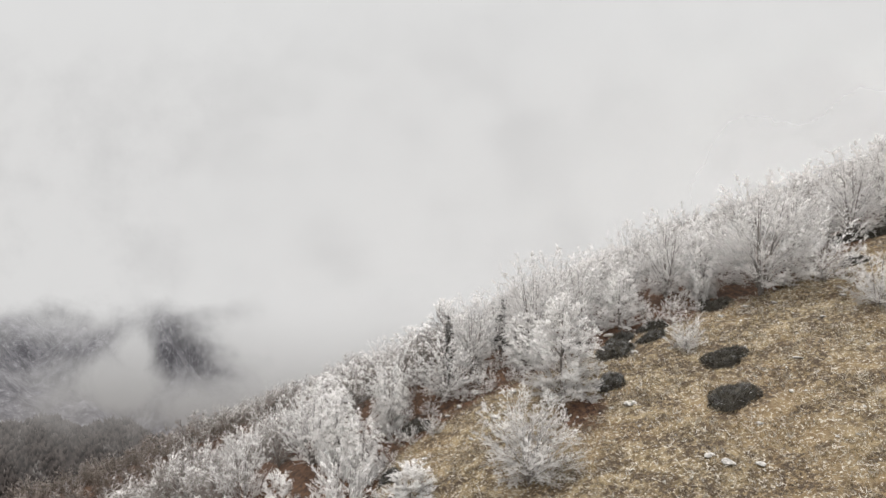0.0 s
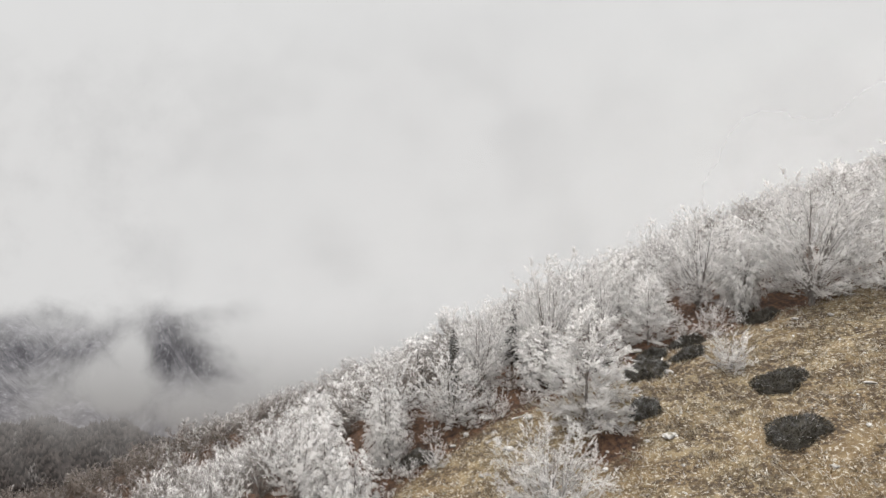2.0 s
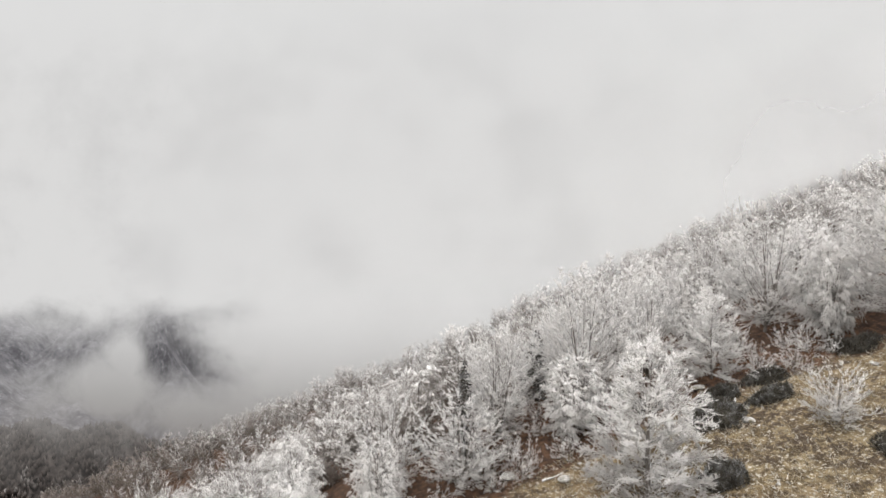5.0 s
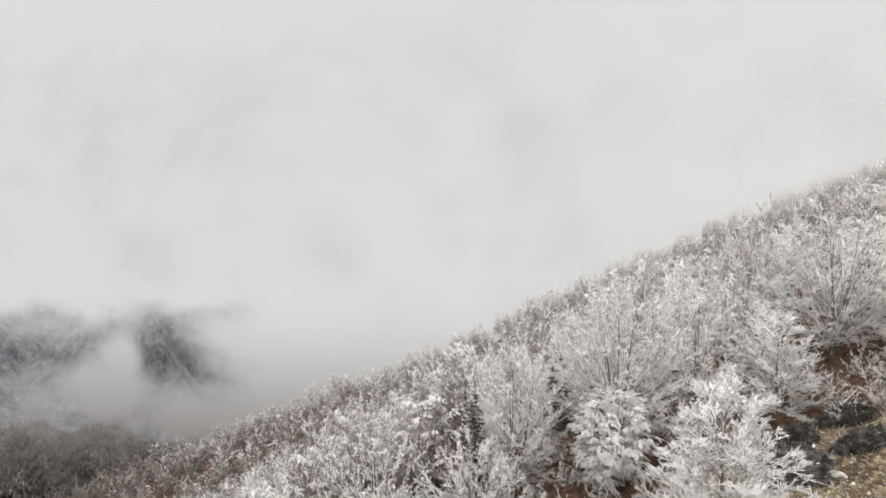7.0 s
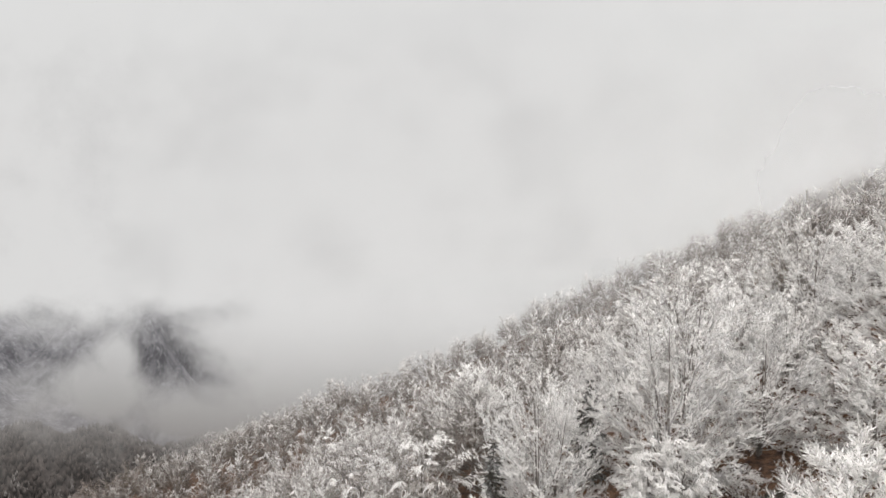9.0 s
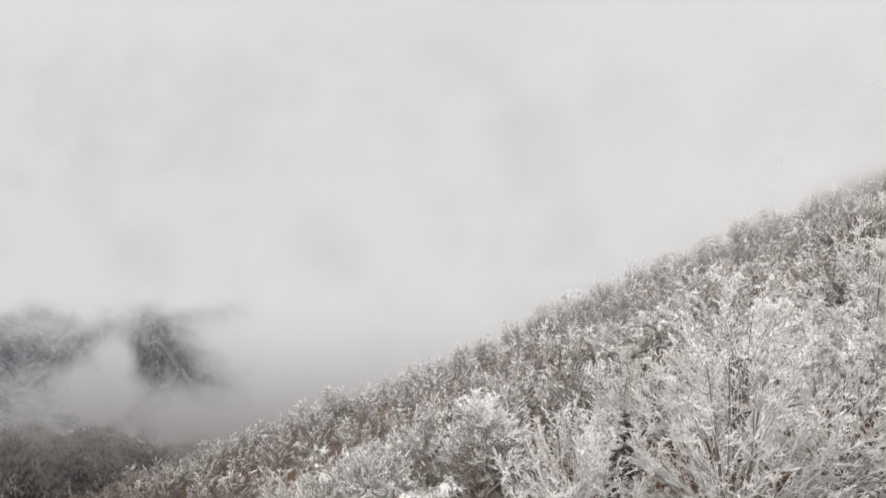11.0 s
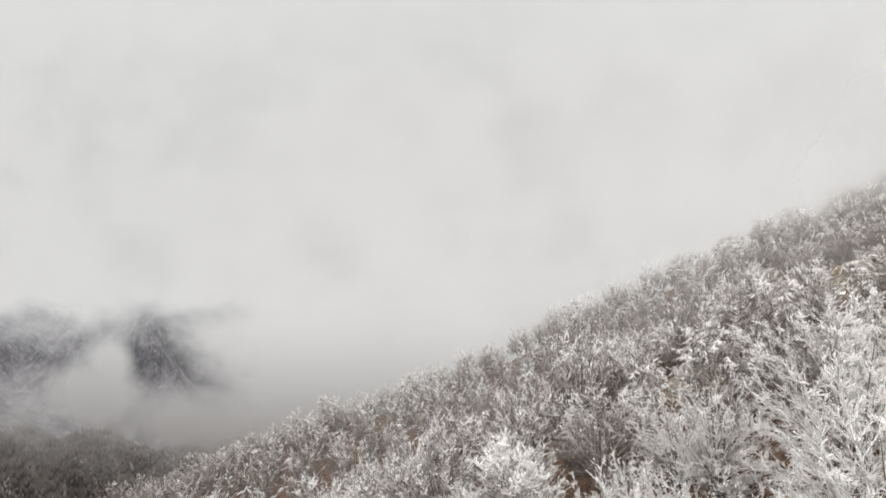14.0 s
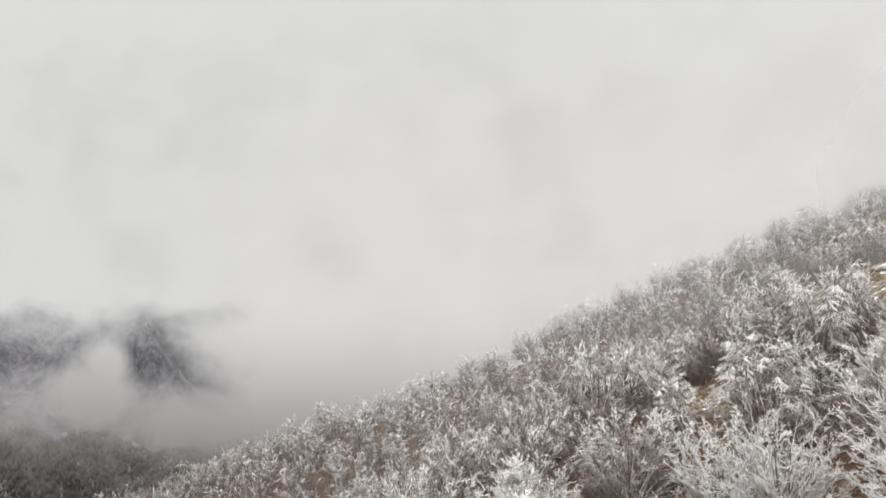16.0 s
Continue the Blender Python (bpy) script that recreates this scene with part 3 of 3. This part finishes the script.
# the trees that stand out, one by one
MEADOW = "frosted trees on the meadow"
EDGE = "frosted trees along the meadow's edge"
PLACED = [
    # style, x, y, height, radius, variant, turn, group
    ("cone", 9.4, 47.4, 8.7, 3.5, 0, 0.0, MEADOW),
    ("beech", 5.7, 40.0, 6.6, 3.5, 0, 1.0, MEADOW),
    ("bush", 19.6, 48.8, 3.4, 1.8, 0, 0.4, MEADOW),
    ("bush", 33.5, 46.5, 4.8, 2.5, 1, 2.0, MEADOW),
    ("cone", -2.3, 41.5, 3.4, 2.2, 1, 3.0, MEADOW),
    ("beech", 28.3, 54.2, 11.0, 5.2, 0, 0.0, EDGE),
    ("bush", 33.0, 52.6, 6.4, 3.2, 1, 0.5, EDGE),
    ("beech", 22.5, 61.5, 9.4, 4.4, 1, 1.2, EDGE),
    ("weep", 24.3, 57.0, 7.2, 2.0, 0, 1.2, EDGE),
    ("beech", 22.0, 70.8, 9.2, 3.6, 3, 1.7, EDGE),
    ("weep", 19.0, 67.0, 6.0, 1.9, 1, 2.2, EDGE),
    ("cone", 18.3, 61.6, 4.8, 2.0, 1, 2.6, EDGE),
    ("weep", 18.4, 72.6, 7.6, 2.4, 2, 0.2, EDGE),
    ("beech", 13.2, 67.4, 9.0, 4.4, 0, 2.2, EDGE),
    ("beech", 8.6, 58.4, 9.6, 4.3, 2, 0.3, EDGE),
    ("weep", 7.4, 55.6, 5.0, 2.4, 2, 4.0, EDGE),
    ("beech", 2.8, 58.0, 7.8, 3.2, 3, 0.3, EDGE),
    ("beech", 13.6, 60.2, 7.4, 3.0, 0, 3.1, EDGE),
    ("weep", -4.6, 51.0, 6.4, 1.8, 0, 0.9, EDGE),
    ("weep", -6.4, 46.6, 5.6, 1.8, 1, 1.9, EDGE),
    ("weep", -8.6, 49.6, 7.4, 2.3, 2, 2.9, EDGE),
    ("weep", -11.4, 59.8, 6.8, 2.4, 1, 3.9, EDGE),
    ("beech", 0.2, 53.4, 5.8, 2.8, 1, 2.0, EDGE),
    ("bush", -0.8, 49.0, 2.0, 1.0, 0, 2.0, EDGE),
    ("beech", 3.6, 63.6, 7.0, 2.8, 0, 5.0, EDGE),
    ("beech", 40.5, 60.5, 9.5, 4.2, 2, 2.3, EDGE),
    ("beech", 45.5, 63.0, 9.0, 4.0, 3, 0.7, EDGE),
    ("beech", 34.5, 60.0, 8.8, 3.8, 1, 3.9, EDGE),
]
for style, x, y, tall, wide, variant, turn, group in PLACED:
    tree(style, x, y, tall, wide, variant, 2 if y < 60 else 1, 1.0, turn, group)

# the wood behind them
rng = np.random.default_rng(5)
SPOTS = [(p[1], p[2], p[4] * 0.85) for p in PLACED] + [(0.5, 56.2, 0.9), (6.2, 63.2, 1.2)]


def free(x, y, r):
    return all((x - a) ** 2 + (y - b) ** 2 > (r + c) ** 2 * 0.86 for a, b, c in SPOTS)


def in_wood(x, y):
    return y > float(edge_of_wood(x)) + 0.7 and clearing(np.array(x), np.array(y)) < 0.15


WOOD = []
for _ in range(9000):
    x, y = rng.uniform(-60, 75), rng.uniform(34, 104)
    r = rng.uniform(1.9, 3.2)
    if abs(x) > 0.80 * y + 6 or not in_wood(x, y) or not free(x, y, r):
        continue
    SPOTS.append((x, y, r * 0.9))
    WOOD.append((x, y, r))
WOOD.sort(key=lambda w: w[1])
THINGS = WOOD[:175]
for x, y, r in THINGS:
    ground = near_height(x, y)
    style = rng.choice(["beech", "upright", "beech", "weep", "upright", "cone"])
    rimed = 1.0 if y < 59 or y < 76 and x > 5 or rng.random() < 0.12 and ground > 0 else (0.85 if ground > -4 + rng.normal(0, 4) else 0.7)
    tall = r * rng.uniform(2.05, 2.6)
    tree(str(style), x, y, tall, r, int(rng.integers(0, 3)), 1 if y < 84 and -10 < x < 0.56 * y - 10 else 0, rimed, rng.uniform(0, 6.28))


low = 0
for _ in range(900):
    x = rng.uniform(-6, 40)
    y = float(edge_of_wood(x)) + rng.uniform(-0.5, 7)
    r = rng.uniform(0.7, 1.3)
    if low < 45 and all((x - a) ** 2 + (y - b) ** 2 > (r * 0.7 + c * 0.55) ** 2 for a, b, c in SPOTS):
        SPOTS.append((x, y, r))
        tree("bush", x, y, r * rng.uniform(1.4, 2.2), r, int(rng.integers(0, 3)), 0, 1.0, rng.uniform(0, 6.28), "frosted bushes under the trees", "low frosted bush at the foot of the trees")
        low += 1


def build_far_wood():
    """The wood on the slope beyond the gully, too many trees to count."""
    rng = np.random.default_rng(8)
    spots, cells = [], {}
    spots_in = [(w[0], w[1], w[2]) for w in WOOD[175:]]
    for a, b, c in SPOTS:
        cells.setdefault((int(a // 8), int(b // 8)), []).append((a, b, c))
    for _ in range(26000):
        y = rng.uniform(58, 215)
        x = rng.uniform(-0.68 * y - 6, 0.74 * y - 8)
        r = rng.uniform(1.9, 3.1)
        if y > 172 and x > -25:
            continue
        if y < 104 and abs(x) < min(60, 0.8 * y + 6):
            continue
        if clearing(np.array(x), np.array(y)) > 0.15 or not in_wood(x, y) and y < 90:
            continue
        i, j = int(x // 8), int(y // 8)
        if any((x - a) ** 2 + (y - b) ** 2 < (r + c) ** 2 * 0.84 for di in (-1, 0, 1) for dj in (-1, 0, 1) for a, b, c in cells.get((i + di, j + dj), [])):
            continue
        cells.setdefault((i, j), []).append((x, y, r))
        spots_in.append((x, y, r))
    kinds = [grow(st, 8, 3, 300 + n, 26, 6, 3, 2700, 0.125, 0.89, True) for n, st in enumerate(("upright", "beech", "weep", "upright", "beech", "upright", "beech"))]
    for n, k in enumerate(kinds):
        f, soft = soft_normals(k[2], k[3], np.array([0, 0, 2.8]), np.array([3, 3, 4.8]))
        kinds[n] = (k[0], k[1], k[2], f, k[4], k[5], soft)
    nv = []
    bv, bf, tv, tf, fv, rv, nb, nt = [], [], [], [], [], [], 0, 0
    for x, y, r in spots_in:
        k = kinds[int(rng.integers(0, len(kinds)))]
        a, z = rng.uniform(0, 6.28), near_height(x, y)
        c, s = math.cos(a), math.sin(a)
        turn = np.array([[c, -s, 0], [s, c, 0], [0, 0, 1]]).T * np.array([1, 1, 1.0])
        size = np.array([r / 3, r / 3, r * rng.uniform(2.4, 3.0) / 8])
        here = np.array([x, y, z - 0.1])
        rime = float(np.clip(0.86 - 0.26 * smooth(-8, -26, z + rng.normal(0, 4)) - 0.44 * smooth(-22, -38, z) + rng.normal(0, 0.08), 0.08, 1))
        bv.append((k[0] * size) @ turn + here)
        bf.append(k[1] + nb)
        tv.append((k[2] * size) @ turn + here)
        tf.append(k[3] + nt)
        fv.append(k[4] * rime)
        nv.append(k[6] @ turn)
        rv.append(k[5] * rime)
        nb, nt = nb + len(k[0]), nt + len(k[2])
    top = new("far_wood")
    part("trunks", mesh_from("trunks", np.concatenate(bv), np.concatenate(bf), BARK, frost=np.concatenate(rv)), top)
    part("crowns", mesh_from("crowns", np.concatenate(tv), np.concatenate(tf), FROST, normals=np.concatenate(nv), frost=np.concatenate(fv)), top)
    tagged(top, "dense frosted beech wood covering the far slope", "forest", kind="stuff")


build_far_wood()


# ---- spruces and junipers ----


def spruce(x, y, tall, wide, frost, seed, label):
    rng = np.random.default_rng(seed)
    k = np.linspace(0, 1, 6)
    line = np.stack([0 * k, 0 * k, -0.4 + k * (tall + 0.3)], 1)[None]
    tv, tf = tubes(line, (tall * 0.018 * (1 - 0.92 * k))[None], 7)
    n = 130
    t = np.sort(rng.uniform(0.06, 0.98, n))
    a = np.arange(n) * 2.39996 + rng.normal(0, 0.3, n)
    reach = wide * (1.02 - t) * rng.uniform(0.75, 1.1, n)
    q = np.linspace(0, 1, 4)[None, :]
    limb = np.stack([np.cos(a)[:, None] * reach[:, None] * q, np.sin(a)[:, None] * reach[:, None] * q, t[:, None] * tall - 0.30 * reach[:, None] * q + 0.12 * reach[:, None] * q**3], -1)
    lv, lf = tubes(limb, np.full((n, 4), 0.014) * (1.1 - q), 3)
    m = 5200
    own, f = rng.choice(n, m, p=reach / reach.sum()), rng.uniform(0.2, 2.99, m)
    i = f.astype(int)
    base = limb[own, i] + (limb[own, i + 1] - limb[own, i]) * (f - i)[:, None]
    out_way = unit(limb[own, 3] - limb[own, 0])
    d = unit(out_way * 0.7 + rng.normal(0, 0.5, (m, 3)) * np.array([1, 1, 0.5]) + np.array([0, 0, -0.18]))
    sv, sf = spikes(base, d, rng.uniform(0.14, 0.34, m), rng.uniform(0.02, 0.045, m), rng)
    top = new("spruce_tree")
    part("trunk", mesh_from("trunk", np.concatenate([tv, lv]), np.concatenate([tf, lf + len(tv)]), BARK, frost=np.zeros(len(tv) + len(lv))), top, "dark rough bark")
    part("crown", mesh_from("crown", sv, sf, NEEDLES, frost=np.tile([0.2, 0.2, 1.0], m) * frost), top, "dark green needles dusted with frost")
    top.matrix_basis = Matrix.Translation((x, y, near_height(x, y)))
    return tagged(top, label, "tree", "spruces among the beeches")


spruce(0.5, 56.2, 7.0, 1.3, 0.9, 1, "slim dark spruce among the frosted beeches")
spruce(6.2, 63.2, 5.6, 1.6, 0.8, 2, "green spruce standing between frosted trees")


def juniper(x, y, wide, deep, tall, frost, seed, turn=0.0):
    """A low dark mound of prickly shoots."""
    rng = np.random.default_rng(seed)
    n = int(2600 * max(1.0, wide * deep / 1.6))
    a, r = rng.uniform(0, 6.283, n), np.sqrt(rng.uniform(0, 1, n))
    lump = 1 + 0.09 * np.sin(3 * a + seed) + 0.07 * np.sin(5 * a + 2 * seed)
    px, py = np.cos(a) * r * wide * lump, np.sin(a) * r * deep * lump
    hump = tall * np.sqrt(np.maximum(0.02, 1 - r**2.2)) * (0.8 + 0.5 * fractal(px * 1.3 + seed * 7, py * 1.3, 3, seed))
    pz = hump * rng.uniform(0.35, 1.0, n)
    z0 = near_height(x, y)
    ground = height(px + x, py + y) - z0
    base = np.stack([px, py, pz + ground - 0.05], 1)
    d = unit(np.stack([np.cos(a) * r, np.sin(a) * r, np.full(n, 0.75)], 1) + rng.normal(0, 0.42, (n, 3)))
    v, f = spikes(base, d, rng.uniform(0.10, 0.28, n), rng.uniform(0.014, 0.034, n), rng)
    top = new("juniper_shrub")
    part("foliage", mesh_from("foliage", v, f, NEEDLES, frost=np.tile([0.25, 0.25, 1.0], n) * frost), top)
    m = 40
    b = rng.uniform(0, 6.283, m)
    q = np.linspace(0, 1, 3)[None, :]
    ends = rng.uniform(0.3, 0.9, m)[:, None] * q
    gx, gy = np.cos(b)[:, None] * ends * wide, np.sin(b)[:, None] * ends * deep
    stems = np.stack([gx, gy, height(gx + x, gy + y) - z0 + 0.45 * tall * q], -1)
    v, f = tubes(stems, np.full((m, 3), 0.025) * (1.2 - q), 4)
    part("woody_base", mesh_from("woody_base", v, f, BARK, frost=np.zeros(len(v))), top, "thin dark stems")
    # a closed dark heart of old wood under the shoots
    u, w = [g.ravel() for g in np.meshgrid(np.linspace(0, 2 * np.pi, 19), np.linspace(0, 1, 7), indexing="ij")]
    lump = 1 + 0.09 * np.sin(3 * u + seed) + 0.07 * np.sin(5 * u + 2 * seed)
    hx, hy = np.cos(u) * w * wide * 0.9 * lump, np.sin(u) * w * deep * 0.9 * lump
    hz = 0.62 * tall * np.sqrt(np.maximum(0, 1 - w**2.2)) + height(hx + x, hy + y) - z0 - 0.1
    part("heart", mesh_from("heart", np.stack([hx, hy, hz], 1), grid_faces(19, 7), NEEDLES, False, frost=np.zeros(len(hx))), top, "dense dark old growth")
    top.matrix_basis = Matrix.Translation((x, y, z0))
    return tagged(top, "low dark juniper shrub with frosted tips on dry grass", "shrub", "junipers on the meadow")


JUNIPERS = [
    (21.4, 46.0, 1.65, 1.15, 0.75, 0.25, 1), (20.0, 41.6, 1.7, 1.35, 0.75, 0.3, 2), (13.2, 47.7, 1.1, 1.0, 0.9, 0.9, 3),
    (14.9, 52.4, 1.6, 1.5, 1.0, 0.7, 4), (18.9, 54.6, 1.3, 1.0, 0.8, 0.3, 5), (18.1, 52.4, 1.25, 0.8, 0.7, 0.5, 6),
    (24.6, 55.0, 1.5, 1.0, 0.9, 0.2, 7), (41.5, 60.5, 3.4, 1.8, 1.4, 0.3, 8), (-2.2, 50.4, 1.2, 0.9, 0.8, 0.4, 9),
    (-4.0, 45.3, 0.8, 0.7, 0.6, 0.5, 10), (37.0, 54.5, 1.1, 0.8, 0.7, 0.4, 11), (16.0, 54.3, 1.2, 0.8, 0.8, 0.4, 12), (12.2, 56.0, 1.3, 0.9, 0.8, 0.3, 13),
]
for x, y, wide, deep, tall, frost, seed in JUNIPERS:
    juniper(x, y, wide, deep, tall, frost, seed)

# ---- stones and grass ----


def stone_mesh(seed):
    bm = bmesh.new()
    bmesh.ops.create_icosphere(bm, subdivisions=2, radius=0.5)
    rng = random.Random(seed)
    off = Vector((rng.uniform(0, 50), rng.uniform(0, 50), rng.uniform(0, 50)))
    for v in bm.verts:
        c = noise.cell(v.co * 2.2 + off)
        v.co *= 1 + 0.45 * noise.noise(v.co * 1.7 + off) + 0.12 * c
        v.co.z *= 0.62
    me = bpy.data.meshes.new("stone")
    bm.to_mesh(me)
    bm.free()
    me.materials.append(STONE)
    return me


STONES = [stone_mesh(i) for i in range(6)]
ROCKS = [
    # x, y, length, breadth, height
    (3.0, 53.0, 1.0, 0.7, 0.8), (6.0, 51.4, 0.9, 0.7, 0.6), (4.3, 48.3, 0.9, 0.55, 0.55), (13.9, 44.7, 1.1, 0.8, 0.6), (17.3, 36.3, 0.9, 0.7, 0.6),
    (16.6, 37.2, 0.7, 0.5, 0.45), (18.9, 35.6, 0.7, 0.6, 0.4), (32.6, 49.5, 0.7, 0.5, 0.4), (28.2, 51.6, 0.6, 0.5, 0.4), (16.2, 51.2, 0.8, 0.5, 0.5),
    (15.4, 55.8, 1.2, 0.6, 0.5), (1.4, 51.6, 0.6, 0.5, 0.45), (0.4, 50.8, 0.5, 0.4, 0.4), (29.8, 47.5, 0.6, 0.4, 0.3), (25.6, 43.6, 0.7, 0.5, 0.3),
    (24.0, 52.3, 0.5, 0.5, 0.3), (26.2, 52.6, 0.5, 0.4, 0.3), (12.6, 45.0, 0.5, 0.4, 0.3), (9.6, 43.6, 0.4, 0.4, 0.3), (20.4, 38.6, 0.5, 0.4, 0.3),
    (23.5, 40.6, 0.5, 0.3, 0.3), (2.2, 46.6, 0.5, 0.4, 0.3), (-1.4, 46.2, 0.5, 0.4, 0.3), (49.5, 121, 2.4, 1.6, 1.3), (52.5, 120, 3.0, 2.0, 1.2), (56, 126, 2.2, 1.4, 1.0), (22.5, 97.0, 1.8, 1.2, 0.9),
]
for i, (x, y, a, b, c) in enumerate(ROCKS):
    ob = new("rock", STONES[i % 6])
    ob.matrix_basis = Matrix.Translation((x, y, near_height(x, y) + 0.12 * c)) @ Matrix.Rotation(i * 1.3, 4, "Z") @ Matrix.Diagonal((a, b, c, 1))
    tagged(ob, "pale weathered limestone rock half sunk in the grass", "rock", "rocks on the hillside")


def build_pebbles():
    rng = np.random.default_rng(12)
    n = 900
    x, y = rng.uniform(-6, 44, n), rng.uniform(24, 57, n)
    keep = (y < edge_of_wood(x)) & (fractal(x / 4, y / 4, 3, 77) > 0.0)
    x, y = x[keep], y[keep]
    z = height(x, y)
    base = np.array([[1, 0, 0], [0.3, 0.9, 0], [-0.8, 0.5, 0], [-0.7, -0.6, 0], [0.4, -0.8, 0], [0.15, 0.1, 0.75]])
    face = np.array([[0, 1, 5], [1, 2, 5], [2, 3, 5], [3, 4, 5], [4, 0, 5]])
    v, f = [], []
    for i in range(len(x)):
        a, r = rng.uniform(0, 6.28), rng.uniform(0.05, 0.17)
        c, s = math.cos(a), math.sin(a)
        p = (base * rng.uniform(0.7, 1.3, (6, 3))) @ np.array([[c, s, 0], [-s, c, 0], [0, 0, 1]]) * r
        v.append(p + np.array([x[i], y[i], z[i] - 0.02]))
        f.append(face + 6 * i)
    tagged(new("loose_stones", mesh_from("loose_stones", np.concatenate(v), np.concatenate(f), STONE)), "small pale stones scattered in the grass", "stones", kind="stuff")


def build_grass():
    """Dry tussocks, thick in bands along the slope."""
    rng = np.random.default_rng(14)
    n = 24000
    x, y = rng.uniform(-8, 48, n), rng.uniform(22, 58, n)
    keep = (y < edge_of_wood(x) + 0.5) & (fractal(x / 2.2, y / 1.4, 3, 90) + rng.normal(0, 0.15, n) > -0.05)
    x, y = x[keep], y[keep]
    m = 6
    px = np.repeat(x, m) + rng.normal(0, 0.10, len(x) * m)
    py = np.repeat(y, m) + rng.normal(0, 0.10, len(x) * m)
    base = np.stack([px, py, height(px, py) - 0.02], 1)
    k = len(px)
    # the blades hang downhill
    d = unit(rng.normal(0, 0.55, (k, 3)) + np.array([-0.35, -0.3, 0.42]))
    d[:, 2] = np.abs(d[:, 2])
    v, f = spikes(base, d, rng.uniform(0.15, 0.42, k), rng.uniform(0.015, 0.04, k), rng)
    pale = np.repeat(np.repeat(rng.uniform(0, 1, len(x)) ** 2.2, m), 3)
    tagged(new("dry_grass", mesh_from("dry_grass", v, f, STRAW, frost=pale)), "tussocks of dry straw-coloured grass touched by frost", "grass", kind="stuff")


build_pebbles()
build_grass()


def build_valley_wood():
    """Bare woods on the spur in the valley."""
    rng = np.random.default_rng(21)
    n = 13000
    x, y = rng.uniform(-680, -150, n), rng.uniform(480, 830, n)
    z = height(x, y)
    hh, ww = rng.uniform(6, 12, n), rng.uniform(1.3, 2.6, n)
    a = np.arange(5) * 2 * np.pi / 5
    ring = np.stack([np.cos(a), np.sin(a)], 1)
    low = np.stack([x[:, None] + ring[:, 0] * ww[:, None], y[:, None] + ring[:, 1] * ww[:, None], (z + 0.45 * hh)[:, None] + rng.normal(0, 1.2, (n, 5))], -1)
    tip = np.stack([x + rng.normal(0, 0.8, n), y, z + hh], 1)[:, None]
    foot = np.stack([x, y, z - 0.5], 1)[:, None]
    v = np.concatenate([low, tip, foot], 1).reshape(-1, 3)
    i = np.arange(5)
    j = (i + 1) % 5
    face = np.concatenate([np.stack([i, j, np.full(5, 5)], 1), np.stack([j, i, np.full(5, 6)], 1)])
    f = (face[None] + 7 * np.arange(n)[:, None, None]).reshape(-1, 3)
    value = np.repeat(rng.uniform(0, 1, n) ** 2, 7)
    tagged(new("valley_wood", mesh_from("valley_wood", v, f, BARE, True, frost=value)), "bare dark woods on the valley side", "forest", kind="stuff")


build_valley_wood()


def fallen_branch(x, y, long, turn):
    q = np.linspace(0, 1, 6)
    px, py = x + long * (q - 0.5) * math.cos(turn), y + long * (q - 0.5) * math.sin(turn)
    pz = height(px, py) + 0.05 + 0.03 * np.sin(q * 7)
    base = np.array([x, y, near_height(x, y)])
    v, f = tubes((np.stack([px, py, pz], 1) - base)[None], (0.075 - 0.05 * q)[None], 7)
    ob = new("fallen_branch", mesh_from("fallen_branch", v, f, BARK, True, frost=np.full(len(v), 0.5)))
    ob.matrix_basis = Matrix.Translation(base)
    tagged(ob, "pale frosted fallen branch lying at the wood's edge", "branch", "fallen branches at the wood's edge")


fallen_branch(19.6, 55.9, 2.2, 0.5)
fallen_branch(16.6, 53.6, 1.6, 1.1)
fallen_branch(5.4, 51.9, 1.2, 0.1)
